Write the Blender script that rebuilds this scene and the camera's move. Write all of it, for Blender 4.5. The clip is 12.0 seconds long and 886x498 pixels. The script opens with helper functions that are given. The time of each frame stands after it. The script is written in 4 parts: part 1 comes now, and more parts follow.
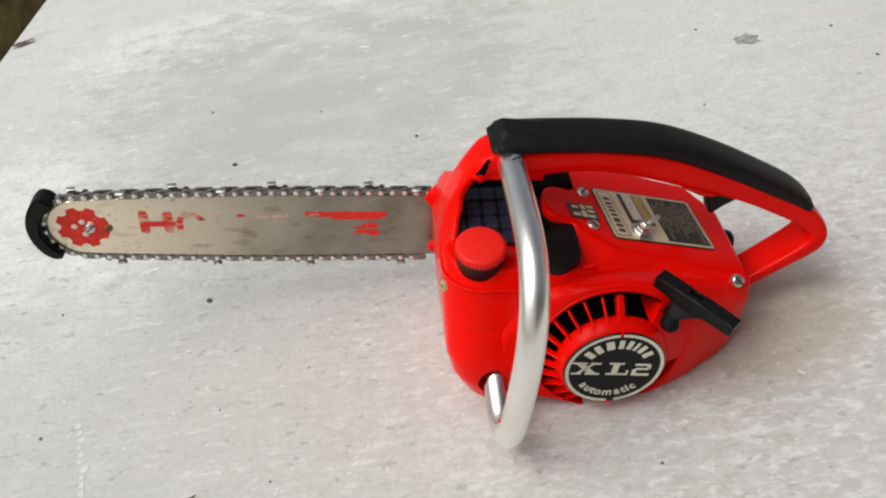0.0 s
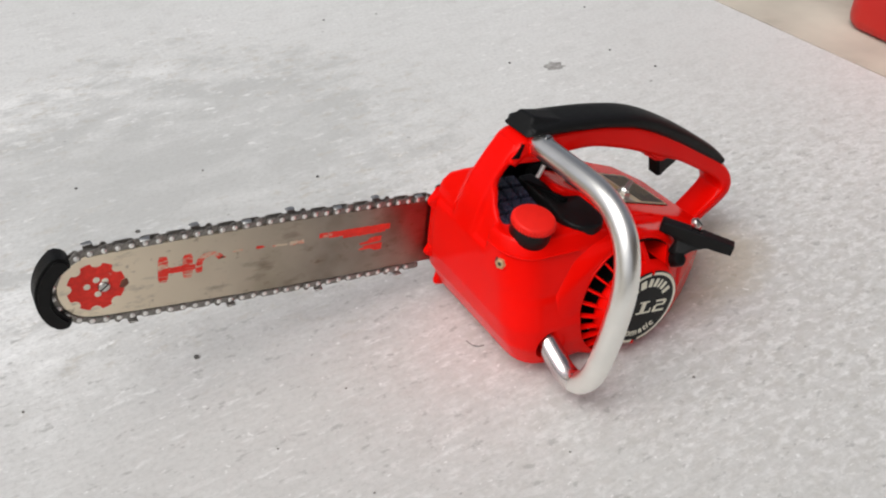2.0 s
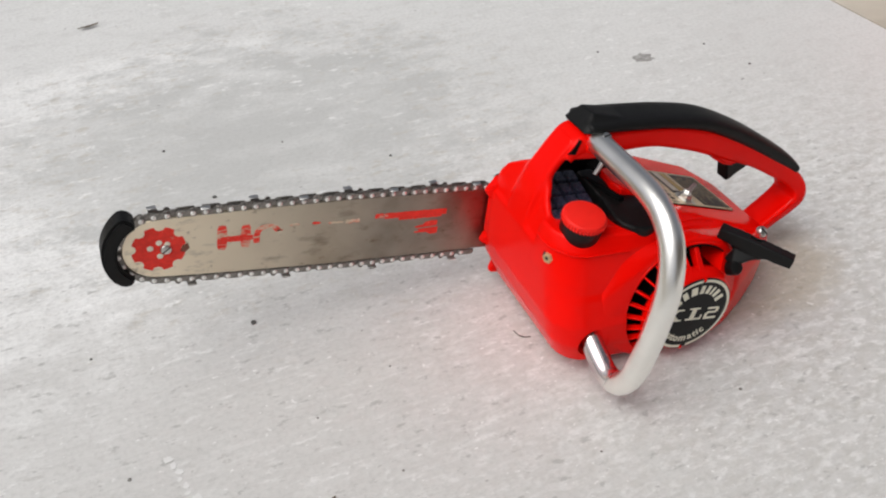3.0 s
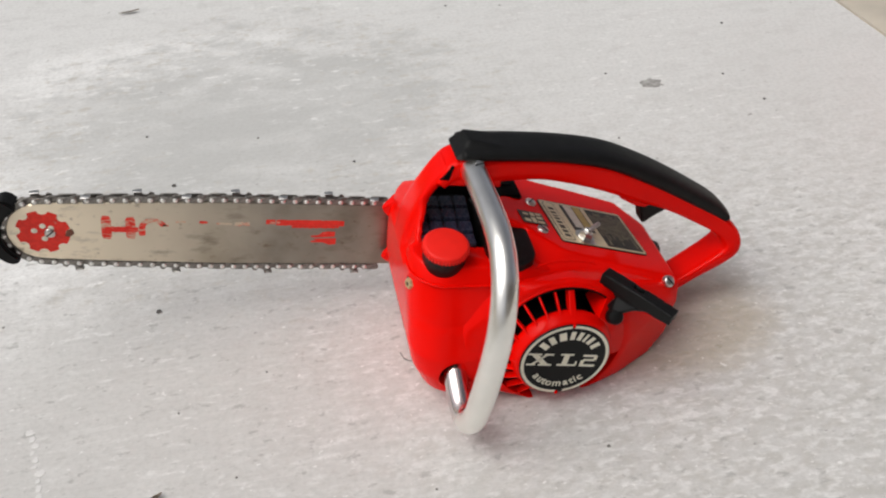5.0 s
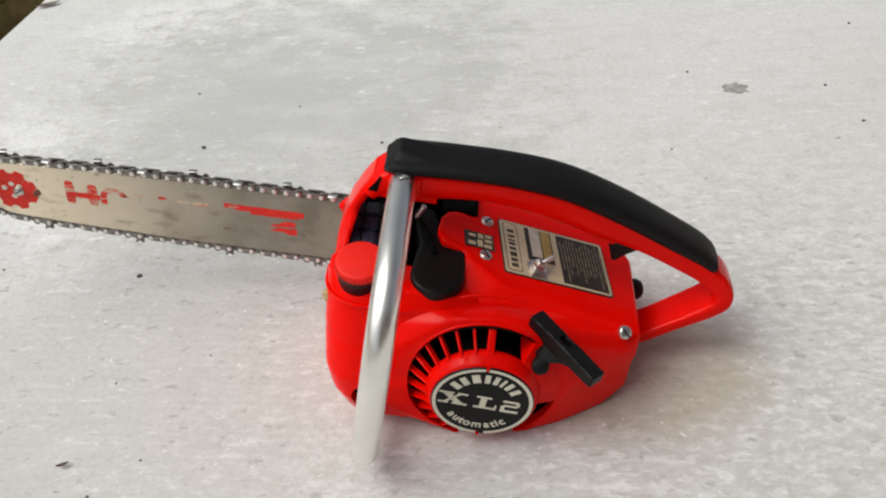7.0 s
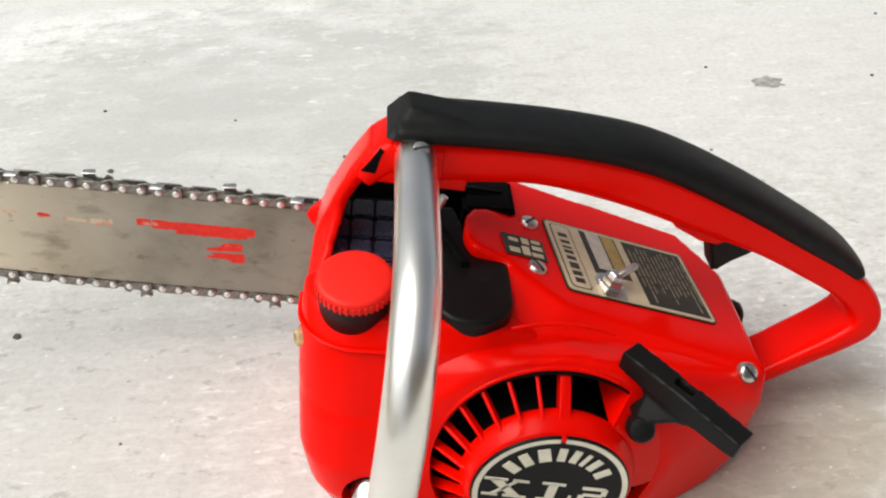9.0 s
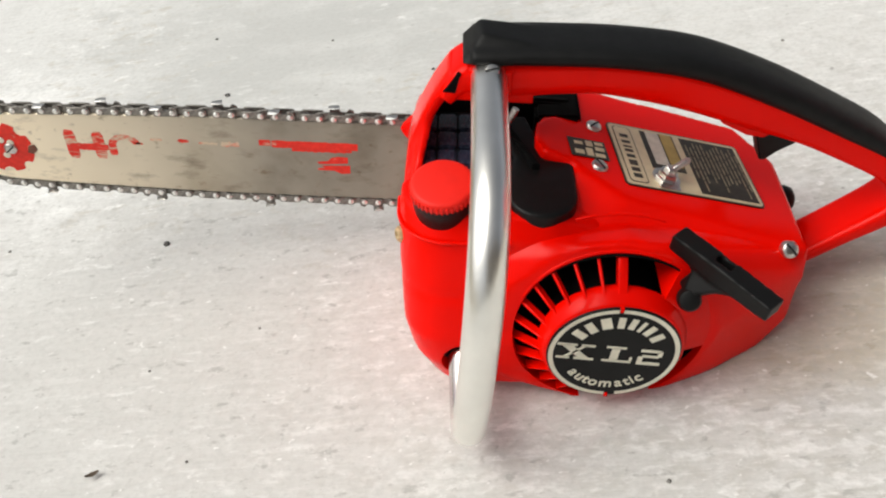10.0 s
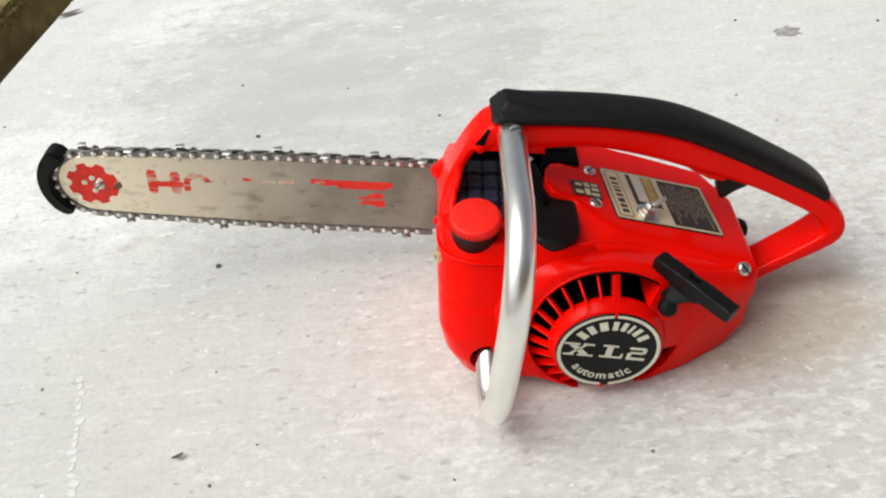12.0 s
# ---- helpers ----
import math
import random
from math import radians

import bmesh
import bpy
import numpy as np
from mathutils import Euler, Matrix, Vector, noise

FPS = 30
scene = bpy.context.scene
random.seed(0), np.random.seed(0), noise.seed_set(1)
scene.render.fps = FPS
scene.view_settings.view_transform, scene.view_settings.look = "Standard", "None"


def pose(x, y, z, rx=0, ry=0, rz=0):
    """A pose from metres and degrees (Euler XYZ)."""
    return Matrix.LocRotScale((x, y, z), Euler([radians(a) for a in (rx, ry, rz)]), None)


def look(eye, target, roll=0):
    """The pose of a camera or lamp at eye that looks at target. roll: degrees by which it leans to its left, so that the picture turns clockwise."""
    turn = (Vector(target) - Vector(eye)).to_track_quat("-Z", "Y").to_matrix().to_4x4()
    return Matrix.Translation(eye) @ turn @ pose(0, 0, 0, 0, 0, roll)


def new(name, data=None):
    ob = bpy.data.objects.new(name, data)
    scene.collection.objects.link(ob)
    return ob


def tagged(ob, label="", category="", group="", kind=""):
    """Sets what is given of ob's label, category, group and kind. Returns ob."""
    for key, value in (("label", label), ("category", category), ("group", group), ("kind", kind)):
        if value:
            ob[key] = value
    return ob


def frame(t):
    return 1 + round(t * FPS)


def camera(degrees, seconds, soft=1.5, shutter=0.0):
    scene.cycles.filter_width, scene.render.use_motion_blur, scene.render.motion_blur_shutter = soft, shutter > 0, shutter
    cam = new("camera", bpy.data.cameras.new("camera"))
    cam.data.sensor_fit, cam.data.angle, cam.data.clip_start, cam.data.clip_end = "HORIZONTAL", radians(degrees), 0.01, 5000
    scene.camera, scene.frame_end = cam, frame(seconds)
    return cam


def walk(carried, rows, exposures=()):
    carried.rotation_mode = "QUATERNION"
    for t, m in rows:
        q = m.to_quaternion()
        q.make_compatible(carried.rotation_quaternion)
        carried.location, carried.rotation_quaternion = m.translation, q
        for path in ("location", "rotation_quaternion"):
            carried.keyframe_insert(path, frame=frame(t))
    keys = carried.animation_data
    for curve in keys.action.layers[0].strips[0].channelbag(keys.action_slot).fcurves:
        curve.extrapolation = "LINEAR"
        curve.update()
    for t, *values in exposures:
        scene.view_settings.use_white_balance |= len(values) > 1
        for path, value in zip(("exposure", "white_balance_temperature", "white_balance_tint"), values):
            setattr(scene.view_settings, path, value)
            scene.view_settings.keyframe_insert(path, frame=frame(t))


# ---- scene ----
cam = camera(54.6, 12.0, soft=2.1)
PATH = [
    (0, (0.011, -0.029, 0.517), (-0.022, 1.456, -0.823), -9.8),
    (0.3, (-0.012, -0.049, 0.531), (0.058, 1.427, -0.816), -2.4),
    (0.5, (-0.048, -0.069, 0.546), (0.049, 1.43, -0.774), -3.9),
    (1, (-0.155, -0.08, 0.532), (0.229, 1.385, -0.774), -2.4),
    (1.3, (-0.222, -0.069, 0.526), (0.245, 1.372, -0.779), -2.5),
    (1.5, (-0.267, -0.047, 0.534), (0.376, 1.357, -0.737), -0.8),
    (1.7, (-0.27, -0.037, 0.511), (0.503, 1.37, -0.681), -1.5),
    (2, (-0.294, -0.022, 0.509), (0.506, 1.342, -0.715), -0.4),
    (2.5, (-0.273, -0.028, 0.521), (0.401, 1.393, -0.715), -2.2),
    (2.7, (-0.272, -0.032, 0.521), (0.373, 1.384, -0.734), -1.5),
    (4.3, (-0.103, -0.078, 0.51), (0.059, 1.455, -0.764), -5.5),
    (4.5, (-0.085, -0.071, 0.509), (0.139, 1.477, -0.737), -5.5),
    (5, (-0.058, -0.081, 0.519), (0.209, 1.452, -0.738), -2.4),
    (5.5, (-0.001, -0.029, 0.5), (0.029, 1.445, -0.851), -5.9),
    (5.8, (0.025, -0.005, 0.511), (-0.016, 1.472, -0.837), -3.4),
    (6, (0.06, -0.022, 0.521), (-0.256, 1.435, -0.813), -7.9),
    (6.5, (0.131, -0.028, 0.51), (-0.085, 1.442, -0.829), -5.9),
    (7, (0.133, -0.025, 0.513), (-0.05, 1.466, -0.807), -5.6),
    (7.2, (0.132, -0.025, 0.515), (-0.064, 1.459, -0.811), -5.9),
    (8.8, (0.061, 0.094, 0.375), (0.171, 1.639, -0.89), -1.8),
    (9, (0.065, 0.105, 0.362), (0.062, 1.708, -0.835), -3.7),
    (9.2, (0.077, 0.09, 0.362), (-0.021, 1.713, -0.802), -6.2),
    (9.4, (0.081, 0.099, 0.372), (-0.138, 1.637, -0.888), -7.6),
    (9.5, (0.082, 0.098, 0.365), (-0.078, 1.63, -0.91), -6.3),
    (9.7, (0.083, 0.08, 0.352), (-0.062, 1.61, -0.928), -8.1),
    (10, (0.08, 0.051, 0.408), (-0.179, 1.5, -0.946), -12.7),
    (10.2, (0.077, 0.004, 0.426), (-0.153, 1.503, -0.878), -10.4),
    (10.5, (0.049, -0.021, 0.466), (-0.19, 1.473, -0.843), -10.5),
    (11, (0.035, -0.037, 0.491), (-0.076, 1.442, -0.851), -8.2),
    (11.5, (0.039, -0.038, 0.492), (-0.094, 1.452, -0.835), -8.8),
    (12, (0.048, -0.038, 0.491), (-0.112, 1.454, -0.831), -10.0),
]
# the clip brightens when the camera comes near
EXPOSURES = [(0, 0.02, 6450, 5), (1.5, -0.02, 6350, 8), (2.5, -0.02, 6350, 8.5), (5, -0.03, 6460, 8.5), (7, 0.03, 6450, 6), (8.8, 0.22, 6550, 5),
             (9, 0.40, 6550, 5), (10, 0.29, 6600, 5), (10.5, 0.32, 6450, 4), (12, 0.32, 6450, 4)]
walk(cam, [(t, look(eye, target, roll)) for t, eye, target, roll in PATH], EXPOSURES)

# ---- world and light: bright open shade, soft sky from above ----
SUN_EL, SUN_AZ = 57.0, -106.0
world = bpy.data.worlds.new("sky")
scene.world = world
world.use_nodes = True
wn = world.node_tree
sky = wn.nodes.new("ShaderNodeTexSky")
sky.sky_type = "NISHITA"
sky.sun_disc = False
sky.sun_elevation, sky.sun_rotation = radians(SUN_EL), radians(SUN_AZ)
sky.air_density, sky.dust_density, sky.ozone_density = 0.35, 5.0, 0.0
wn.nodes["Background"].inputs["Strength"].default_value = 0.138
veil = wn.nodes.new("ShaderNodeHueSaturation")
veil.inputs["Saturation"].default_value = 0.4
wn.links.new(sky.outputs[0], veil.inputs["Color"])
wn.links.new(veil.outputs[0], wn.nodes["Background"].inputs["Color"])
sun = new("sun", bpy.data.lights.new("sun", "SUN"))
sun.data.energy, sun.data.angle, sun.data.color = 1.15, radians(56), (1.0, 0.98, 0.95)
sa, se = radians(SUN_AZ), radians(SUN_EL)
sun.matrix_world = look((math.sin(sa) * math.cos(se) * 5, math.cos(sa) * math.cos(se) * 5, math.sin(se) * 5), (0, 0, 0))


# ---- materials ----
def material(name, color, rough=0.5, metal=0.0, spread=0.06, scale=60.0, bump=0.0, bump_scale=400.0, coat=0.0, dirt=None, dirt_at=(0.55, 0.75), spec=0.5):
    """A painted, moulded or metal surface: colour that varies at two scales, dirt blotches, fine relief."""
    m = bpy.data.materials.new(name)
    m.use_nodes = True
    nt = m.node_tree
    b = nt.nodes["Principled BSDF"]
    b.inputs["Roughness"].default_value, b.inputs["Metallic"].default_value = rough, metal
    b.inputs["Coat Weight"].default_value, b.inputs["Specular IOR Level"].default_value = coat, spec
    co = nt.nodes.new("ShaderNodeTexCoord")

    def noise_tex(s, detail=4.0, vec=None):
        n = nt.nodes.new("ShaderNodeTexNoise")
        n.inputs["Scale"].default_value, n.inputs["Detail"].default_value = s, detail
        nt.links.new(vec or co.outputs["Object"], n.inputs["Vector"])
        return n.outputs["Fac"]

    def ramp(fac, a, z, ca, cz):
        r = nt.nodes.new("ShaderNodeValToRGB")
        r.color_ramp.elements[0].position, r.color_ramp.elements[1].position = a, z
        r.color_ramp.elements[0].color, r.color_ramp.elements[1].color = (*ca, 1), (*cz, 1)
        nt.links.new(fac, r.inputs["Fac"])
        return r.outputs["Color"]

    lo, hi = [tuple(max(0.0, min(1.0, c * f)) for c in color) for f in (1 - spread, 1 + spread)]
    col = ramp(noise_tex(scale), 0.3, 0.7, lo, hi)
    if dirt:
        mix = nt.nodes.new("ShaderNodeMix")
        mix.data_type = "RGBA"
        f = ramp(noise_tex(scale * 0.6, 8.0), *dirt_at, (0, 0, 0), (1, 1, 1))
        nt.links.new(f, mix.inputs["Factor"])
        nt.links.new(col, mix.inputs["A"])
        mix.inputs["B"].default_value = (*dirt, 1)
        col = mix.outputs["Result"]
    nt.links.new(col, b.inputs["Base Color"])
    rr = nt.nodes.new("ShaderNodeMapRange")
    rr.inputs["To Min"].default_value, rr.inputs["To Max"].default_value = max(0.02, rough - 0.08), min(1.0, rough + 0.08)
    nt.links.new(noise_tex(scale * 2.5, 6.0), rr.inputs["Value"])
    nt.links.new(rr.outputs["Result"], b.inputs["Roughness"])
    if bump:
        bp = nt.nodes.new("ShaderNodeBump")
        bp.inputs["Strength"].default_value, bp.inputs["Distance"].default_value = bump, 0.0006
        nt.links.new(noise_tex(bump_scale, 5.0), bp.inputs["Height"])
        nt.links.new(bp.outputs["Normal"], b.inputs["Normal"])
    return m


RED = material("red_paint", (0.78, 0.0025, 0.0006), 0.18, 0.0, 0.03, 25, 0.05, 900, spec=0.10)
RED_CAP = material("red_plastic", (0.76, 0.012, 0.006), 0.5, 0.0, 0.06, 60, 0.15, 900, spec=0.25)
RUBBER = material("black_grip_plastic", (0.0065, 0.0065, 0.0065), 0.48, 0.0, 0.25, 120, 0.35, 1400, spec=0.17)
BLACK = material("black_plastic", (0.0055, 0.0055, 0.0055), 0.42, 0.0, 0.2, 120, 0.15, 900, spec=0.18)
# near-black that paints the shade inside openings and between parts
CAVITY = material("recess_shade_black", (0.004, 0.004, 0.004), 0.9, 0.0, 0.4, 150, 0.3, 500, spec=0.05)
FILTER = material("filter_blue_black", (0.017, 0.022, 0.040), 0.27, 0.0, 0.25, 120, 0.2, 900)
ALU = material("polished_aluminium", (0.92, 0.905, 0.86), 0.30, 1.0, 0.05, 40, 0.05, 300)


def tinted_foot(m):
    """The foot of the tube, out of the hand's reach, keeps its polish; a painted pink tint adds the red body's
    reflection.
    """
    nt = m.node_tree
    b = nt.nodes["Principled BSDF"]
    co = nt.nodes.new("ShaderNodeTexCoord")
    sep = nt.nodes.new("ShaderNodeSeparateXYZ")
    nt.links.new(co.outputs["Object"], sep.inputs[0])
    n = nt.nodes.new("ShaderNodeTexNoise")
    n.inputs["Scale"].default_value, n.inputs["Detail"].default_value = 60, 6
    nt.links.new(co.outputs["Object"], n.inputs["Vector"])
    jit = nt.nodes.new("ShaderNodeMath")
    jit.operation, jit.inputs[1].default_value = "MULTIPLY_ADD", 0.03
    nt.links.new(n.outputs["Fac"], jit.inputs[0])
    nt.links.new(sep.outputs["Z"], jit.inputs[2])
    low = nt.nodes.new("ShaderNodeMapRange")
    low.inputs["From Min"].default_value, low.inputs["From Max"].default_value = 0.075, 0.045
    nt.links.new(jit.outputs[0], low.inputs["Value"])
    inner = nt.nodes.new("ShaderNodeMapRange")
    inner.inputs["From Min"].default_value, inner.inputs["From Max"].default_value = -0.182, -0.160
    nt.links.new(sep.outputs["Y"], inner.inputs["Value"])
    both = nt.nodes.new("ShaderNodeMath")
    both.operation = "MULTIPLY"
    nt.links.new(low.outputs["Result"], both.inputs[0])
    nt.links.new(inner.outputs["Result"], both.inputs[1])
    mix = nt.nodes.new("ShaderNodeMix")
    mix.data_type = "RGBA"
    nt.links.new(both.outputs[0], mix.inputs["Factor"])
    nt.links.new(b.inputs["Base Color"].links[0].from_socket, mix.inputs["A"])
    # dull pink put into the metal's colour for the mirrored red housing
    mix.inputs["B"].default_value = (0.50, 0.38, 0.40, 1)
    nt.links.new(mix.outputs["Result"], b.inputs["Base Color"])
    rough = nt.nodes.new("ShaderNodeMapRange")
    rough.inputs["To Min"].default_value, rough.inputs["To Max"].default_value = 0.30, 0.13
    nt.links.new(both.outputs[0], rough.inputs["Value"])
    nt.links.new(rough.outputs["Result"], b.inputs["Roughness"])
    return m


ALU = tinted_foot(ALU)
STEEL = material("zinc_screw", (0.58, 0.57, 0.54), 0.3, 1.0, 0.15, 400, 0.1, 900)
BRIGHT = material("bright_cutter_chrome", (0.60, 0.59, 0.57), 0.34, 1.0, 0.06, 300)
BOLT = material("tan_zinc_bolt", (0.62, 0.46, 0.25), 0.42, 0.6, 0.2, 400)
CHAIN = material("oily_chain_steel", (0.24, 0.225, 0.205), 0.48, 0.8, 0.35, 500, 0.2, 900)
RIVET = material("bright_rivet_steel", (0.80, 0.79, 0.76), 0.42, 0.7, 0.1, 400)
# dark tone that paints shade in slots and sockets and round the bolt
DARK = material("slot_shade_dark", (0.01, 0.01, 0.01), 0.7)
BADGE = material("badge_black_enamel", (0.006, 0.006, 0.006), 0.35, 0.0, 0.2, 150, spec=0.15)
CREAM = material("badge_cream", (0.74, 0.70, 0.57), 0.45, 0.0, 0.08, 200)
GOLD = material("plate_gold", (0.46, 0.33, 0.10), 0.42, 0.3, 0.12, 200)
FOIL = material("plate_silver_foil", (0.62, 0.59, 0.50), 0.45, 0.2, 0.15, 200)
PLATE = material("plate_champagne_foil", (0.66, 0.57, 0.38), 0.40, 0.3, 0.10, 150)
PLATEBLACK = material("plate_black_print", (0.020, 0.017, 0.012), 0.5, 0.0, 0.2, 200, dirt=(0.055, 0.045, 0.030), dirt_at=(0.5, 0.75))
PRINT = material("faded_plate_print", (0.24, 0.20, 0.13), 0.5, 0.0, 0.35, 300)
SMUDGE = material("brown_grease_spot", (0.16, 0.055, 0.03), 0.6, 0.0, 0.4, 300)


def stencil_paint(name, worn, fine):
    """Red stencil paint rubbed through to the steel in streaks along the bar."""
    m = material(name, (0.74, 0.035, 0.022), 0.5, 0.0, 0.12, 300, spec=0.25)
    nt = m.node_tree
    b = nt.nodes["Principled BSDF"]
    co = nt.nodes.new("ShaderNodeTexCoord")
    fac = None
    for sx, sz, scale, share in ((0.16, 1.0, 520, fine), (0.5, 1.0, 120, 1.0)):
        mp = nt.nodes.new("ShaderNodeMapping")
        mp.inputs["Scale"].default_value = (sx, 1, sz)
        nt.links.new(co.outputs["Object"], mp.inputs["Vector"])
        n = nt.nodes.new("ShaderNodeTexNoise")
        n.inputs["Scale"].default_value, n.inputs["Detail"].default_value, n.inputs["Roughness"].default_value = scale, 5, 0.6
        nt.links.new(mp.outputs["Vector"], n.inputs["Vector"])
        r = nt.nodes.new("ShaderNodeMapRange")
        r.inputs["From Min"].default_value, r.inputs["From Max"].default_value = worn, worn + 0.10
        r.inputs["To Min"].default_value, r.inputs["To Max"].default_value = 0.0, share
        nt.links.new(n.outputs["Fac"], r.inputs["Value"])
        if fac is None:
            fac = r.outputs["Result"]
        else:
            x = nt.nodes.new("ShaderNodeMath")
            x.operation = "MAXIMUM"
            nt.links.new(fac, x.inputs[0])
            nt.links.new(r.outputs["Result"], x.inputs[1])
            fac = x.outputs[0]
    mix = nt.nodes.new("ShaderNodeMix")
    mix.data_type = "RGBA"
    nt.links.new(fac, mix.inputs["Factor"])
    nt.links.new(b.inputs["Base Color"].links[0].from_socket, mix.inputs["A"])
    mix.inputs["B"].default_value = (0.62, 0.52, 0.38, 1)
    nt.links.new(mix.outputs["Result"], b.inputs["Base Color"])
    return m


STENCIL = stencil_paint("red_stencil_paint", 0.66, 0.5)
WORN = stencil_paint("worn_red_stencil_paint", 0.50, 0.8)
FAINT = stencil_paint("faint_red_stencil_paint", 0.42, 0.95)


def bar_metal():
    """Bare bar steel with dark rubbed smudges along it and a tan sheen painted in towards the nose."""
    m = material("guide_bar_steel", (0.345, 0.305, 0.255), 0.40, 1.0, 0.12, 28, 0.1, 700, dirt=(0.15, 0.12, 0.085), dirt_at=(0.50, 0.78))
    nt = m.node_tree
    b = nt.nodes["Principled BSDF"]
    col = b.inputs["Base Color"].links[0].from_socket
    co = nt.nodes.new("ShaderNodeTexCoord")

    def smear(sx, sz, scale, a, z):
        mp = nt.nodes.new("ShaderNodeMapping")
        mp.inputs["Scale"].default_value = (sx, 1, sz)
        nt.links.new(co.outputs["Object"], mp.inputs["Vector"])
        n = nt.nodes.new("ShaderNodeTexNoise")
        n.inputs["Scale"].default_value, n.inputs["Detail"].default_value, n.inputs["Roughness"].default_value = scale, 8, 0.65
        nt.links.new(mp.outputs["Vector"], n.inputs["Vector"])
        r = nt.nodes.new("ShaderNodeMapRange")
        r.inputs["From Min"].default_value, r.inputs["From Max"].default_value = a, z
        nt.links.new(n.outputs["Fac"], r.inputs["Value"])
        return r.outputs["Result"]

    def over(fac, under, colour, gain):
        g_ = nt.nodes.new("ShaderNodeMath")
        g_.operation = "MULTIPLY"
        nt.links.new(fac, g_.inputs[0])
        if isinstance(gain, float):
            g_.inputs[1].default_value = gain
        else:
            nt.links.new(gain, g_.inputs[1])
        x = nt.nodes.new("ShaderNodeMix")
        x.data_type = "RGBA"
        nt.links.new(g_.outputs[0], x.inputs["Factor"])
        nt.links.new(under, x.inputs["A"])
        x.inputs["B"].default_value = (*colour, 1)
        return x.outputs["Result"]

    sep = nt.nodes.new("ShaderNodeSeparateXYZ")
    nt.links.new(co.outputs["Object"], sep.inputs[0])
    # paler tan colour towards the nose stands in for a brighter reflection
    nose_sheen = nt.nodes.new("ShaderNodeMapRange")
    nose_sheen.inputs["From Min"].default_value, nose_sheen.inputs["From Max"].default_value = -0.11, -0.29
    nt.links.new(sep.outputs["X"], nose_sheen.inputs["Value"])
    col = over(nose_sheen.outputs["Result"], col, (1.0, 0.87, 0.67), 0.95)
    col = over(smear(1, 2.6, 26, 0.54, 0.70), col, (0.13, 0.10, 0.07), 0.55)
    col = over(smear(1, 1.4, 90, 0.60, 0.70), col, (0.16, 0.10, 0.055), 0.5)
    nt.links.new(col, b.inputs["Base Color"])
    # ground lengthwise, so that highlights smear up and down
    b.inputs["Anisotropic"].default_value = 0.85
    grain = nt.nodes.new("ShaderNodeCombineXYZ")
    grain.inputs["Z"].default_value = 1.0
    nt.links.new(grain.outputs[0], b.inputs["Tangent"])
    return m


BAR = bar_metal()


def floor_paint():
    """Worn off-white paint on broom-finished concrete: streaks, bare grey patches, grain."""
    m = bpy.data.materials.new("worn_white_paint_on_concrete")
    m.use_nodes = True
    nt = m.node_tree
    b = nt.nodes["Principled BSDF"]
    co = nt.nodes.new("ShaderNodeTexCoord")

    def tex(sx, sy, scale, detail, distort=0.0, rough=0.55):
        mp = nt.nodes.new("ShaderNodeMapping")
        mp.inputs["Scale"].default_value = (sx, sy, 1)
        nt.links.new(co.outputs["Object"], mp.inputs["Vector"])
        n = nt.nodes.new("ShaderNodeTexNoise")
        n.inputs["Scale"].default_value, n.inputs["Detail"].default_value = scale, detail
        n.inputs["Distortion"].default_value, n.inputs["Roughness"].default_value = distort, rough
        nt.links.new(mp.outputs["Vector"], n.inputs["Vector"])
        return n.outputs["Fac"]

    def ramp(fac, a, z):
        r = nt.nodes.new("ShaderNodeMapRange")
        r.inputs["From Min"].default_value, r.inputs["From Max"].default_value = a, z
        nt.links.new(fac, r.inputs["Value"])
        return r.outputs["Result"]

    def mix(fac, a, z):
        x = nt.nodes.new("ShaderNodeMix")
        x.data_type = "RGBA"
        nt.links.new(fac, x.inputs["Factor"])
        for s, v in (("A", a), ("B", z)):
            if isinstance(v, tuple):
                x.inputs[s].default_value = (*v, 1)
            else:
                nt.links.new(v, x.inputs[s])
        return x.outputs["Result"]

    def times(a, z, op="MULTIPLY"):
        x = nt.nodes.new("ShaderNodeMath")
        x.operation = op
        x.use_clamp = True
        for i, v in enumerate((a, z)):
            if isinstance(v, float):
                x.inputs[i].default_value = v
            else:
                nt.links.new(v, x.inputs[i])
        return x.outputs[0]

    def blob(cx, cy, rx, ry, soft):
        """1 inside an oval on the slab, 0 well outside it."""
        off = nt.nodes.new("ShaderNodeVectorMath")
        off.operation = "SUBTRACT"
        off.inputs[1].default_value = (cx, cy, 0)
        nt.links.new(co.outputs["Object"], off.inputs[0])
        sc = nt.nodes.new("ShaderNodeVectorMath")
        sc.operation = "MULTIPLY"
        sc.inputs[1].default_value = (1 / rx, 1 / ry, 0)
        nt.links.new(off.outputs[0], sc.inputs[0])
        ln = nt.nodes.new("ShaderNodeVectorMath")
        ln.operation = "LENGTH"
        nt.links.new(sc.outputs[0], ln.inputs[0])
        return ramp(ln.outputs["Value"], 1 + soft, 1 - soft)

    # paint thinned in a broad patch beyond the bar; greyer over the near side of the slab
    patch = blob(-0.12, 0.84, 0.25, 0.25, 0.75)
    near = blob(-0.15, 0.22, 0.75, 0.42, 0.35)
    beside = blob(0.38, 0.36, 0.40, 0.30, 0.5)
    ragged = tex(1, 1.6, 17.0, 12, 0.15, 0.74)
    bits = tex(1, 1.6, 60.0, 6, 0.3, 0.65)
    broom = tex(0.05, 1, 210.0, 4, 0.0, 0.7)
    grain = tex(1, 1.2, 190, 5, 0.0, 0.68)
    edge_of = times(times(patch, 0.55), times(ragged, 1.0), "ADD")
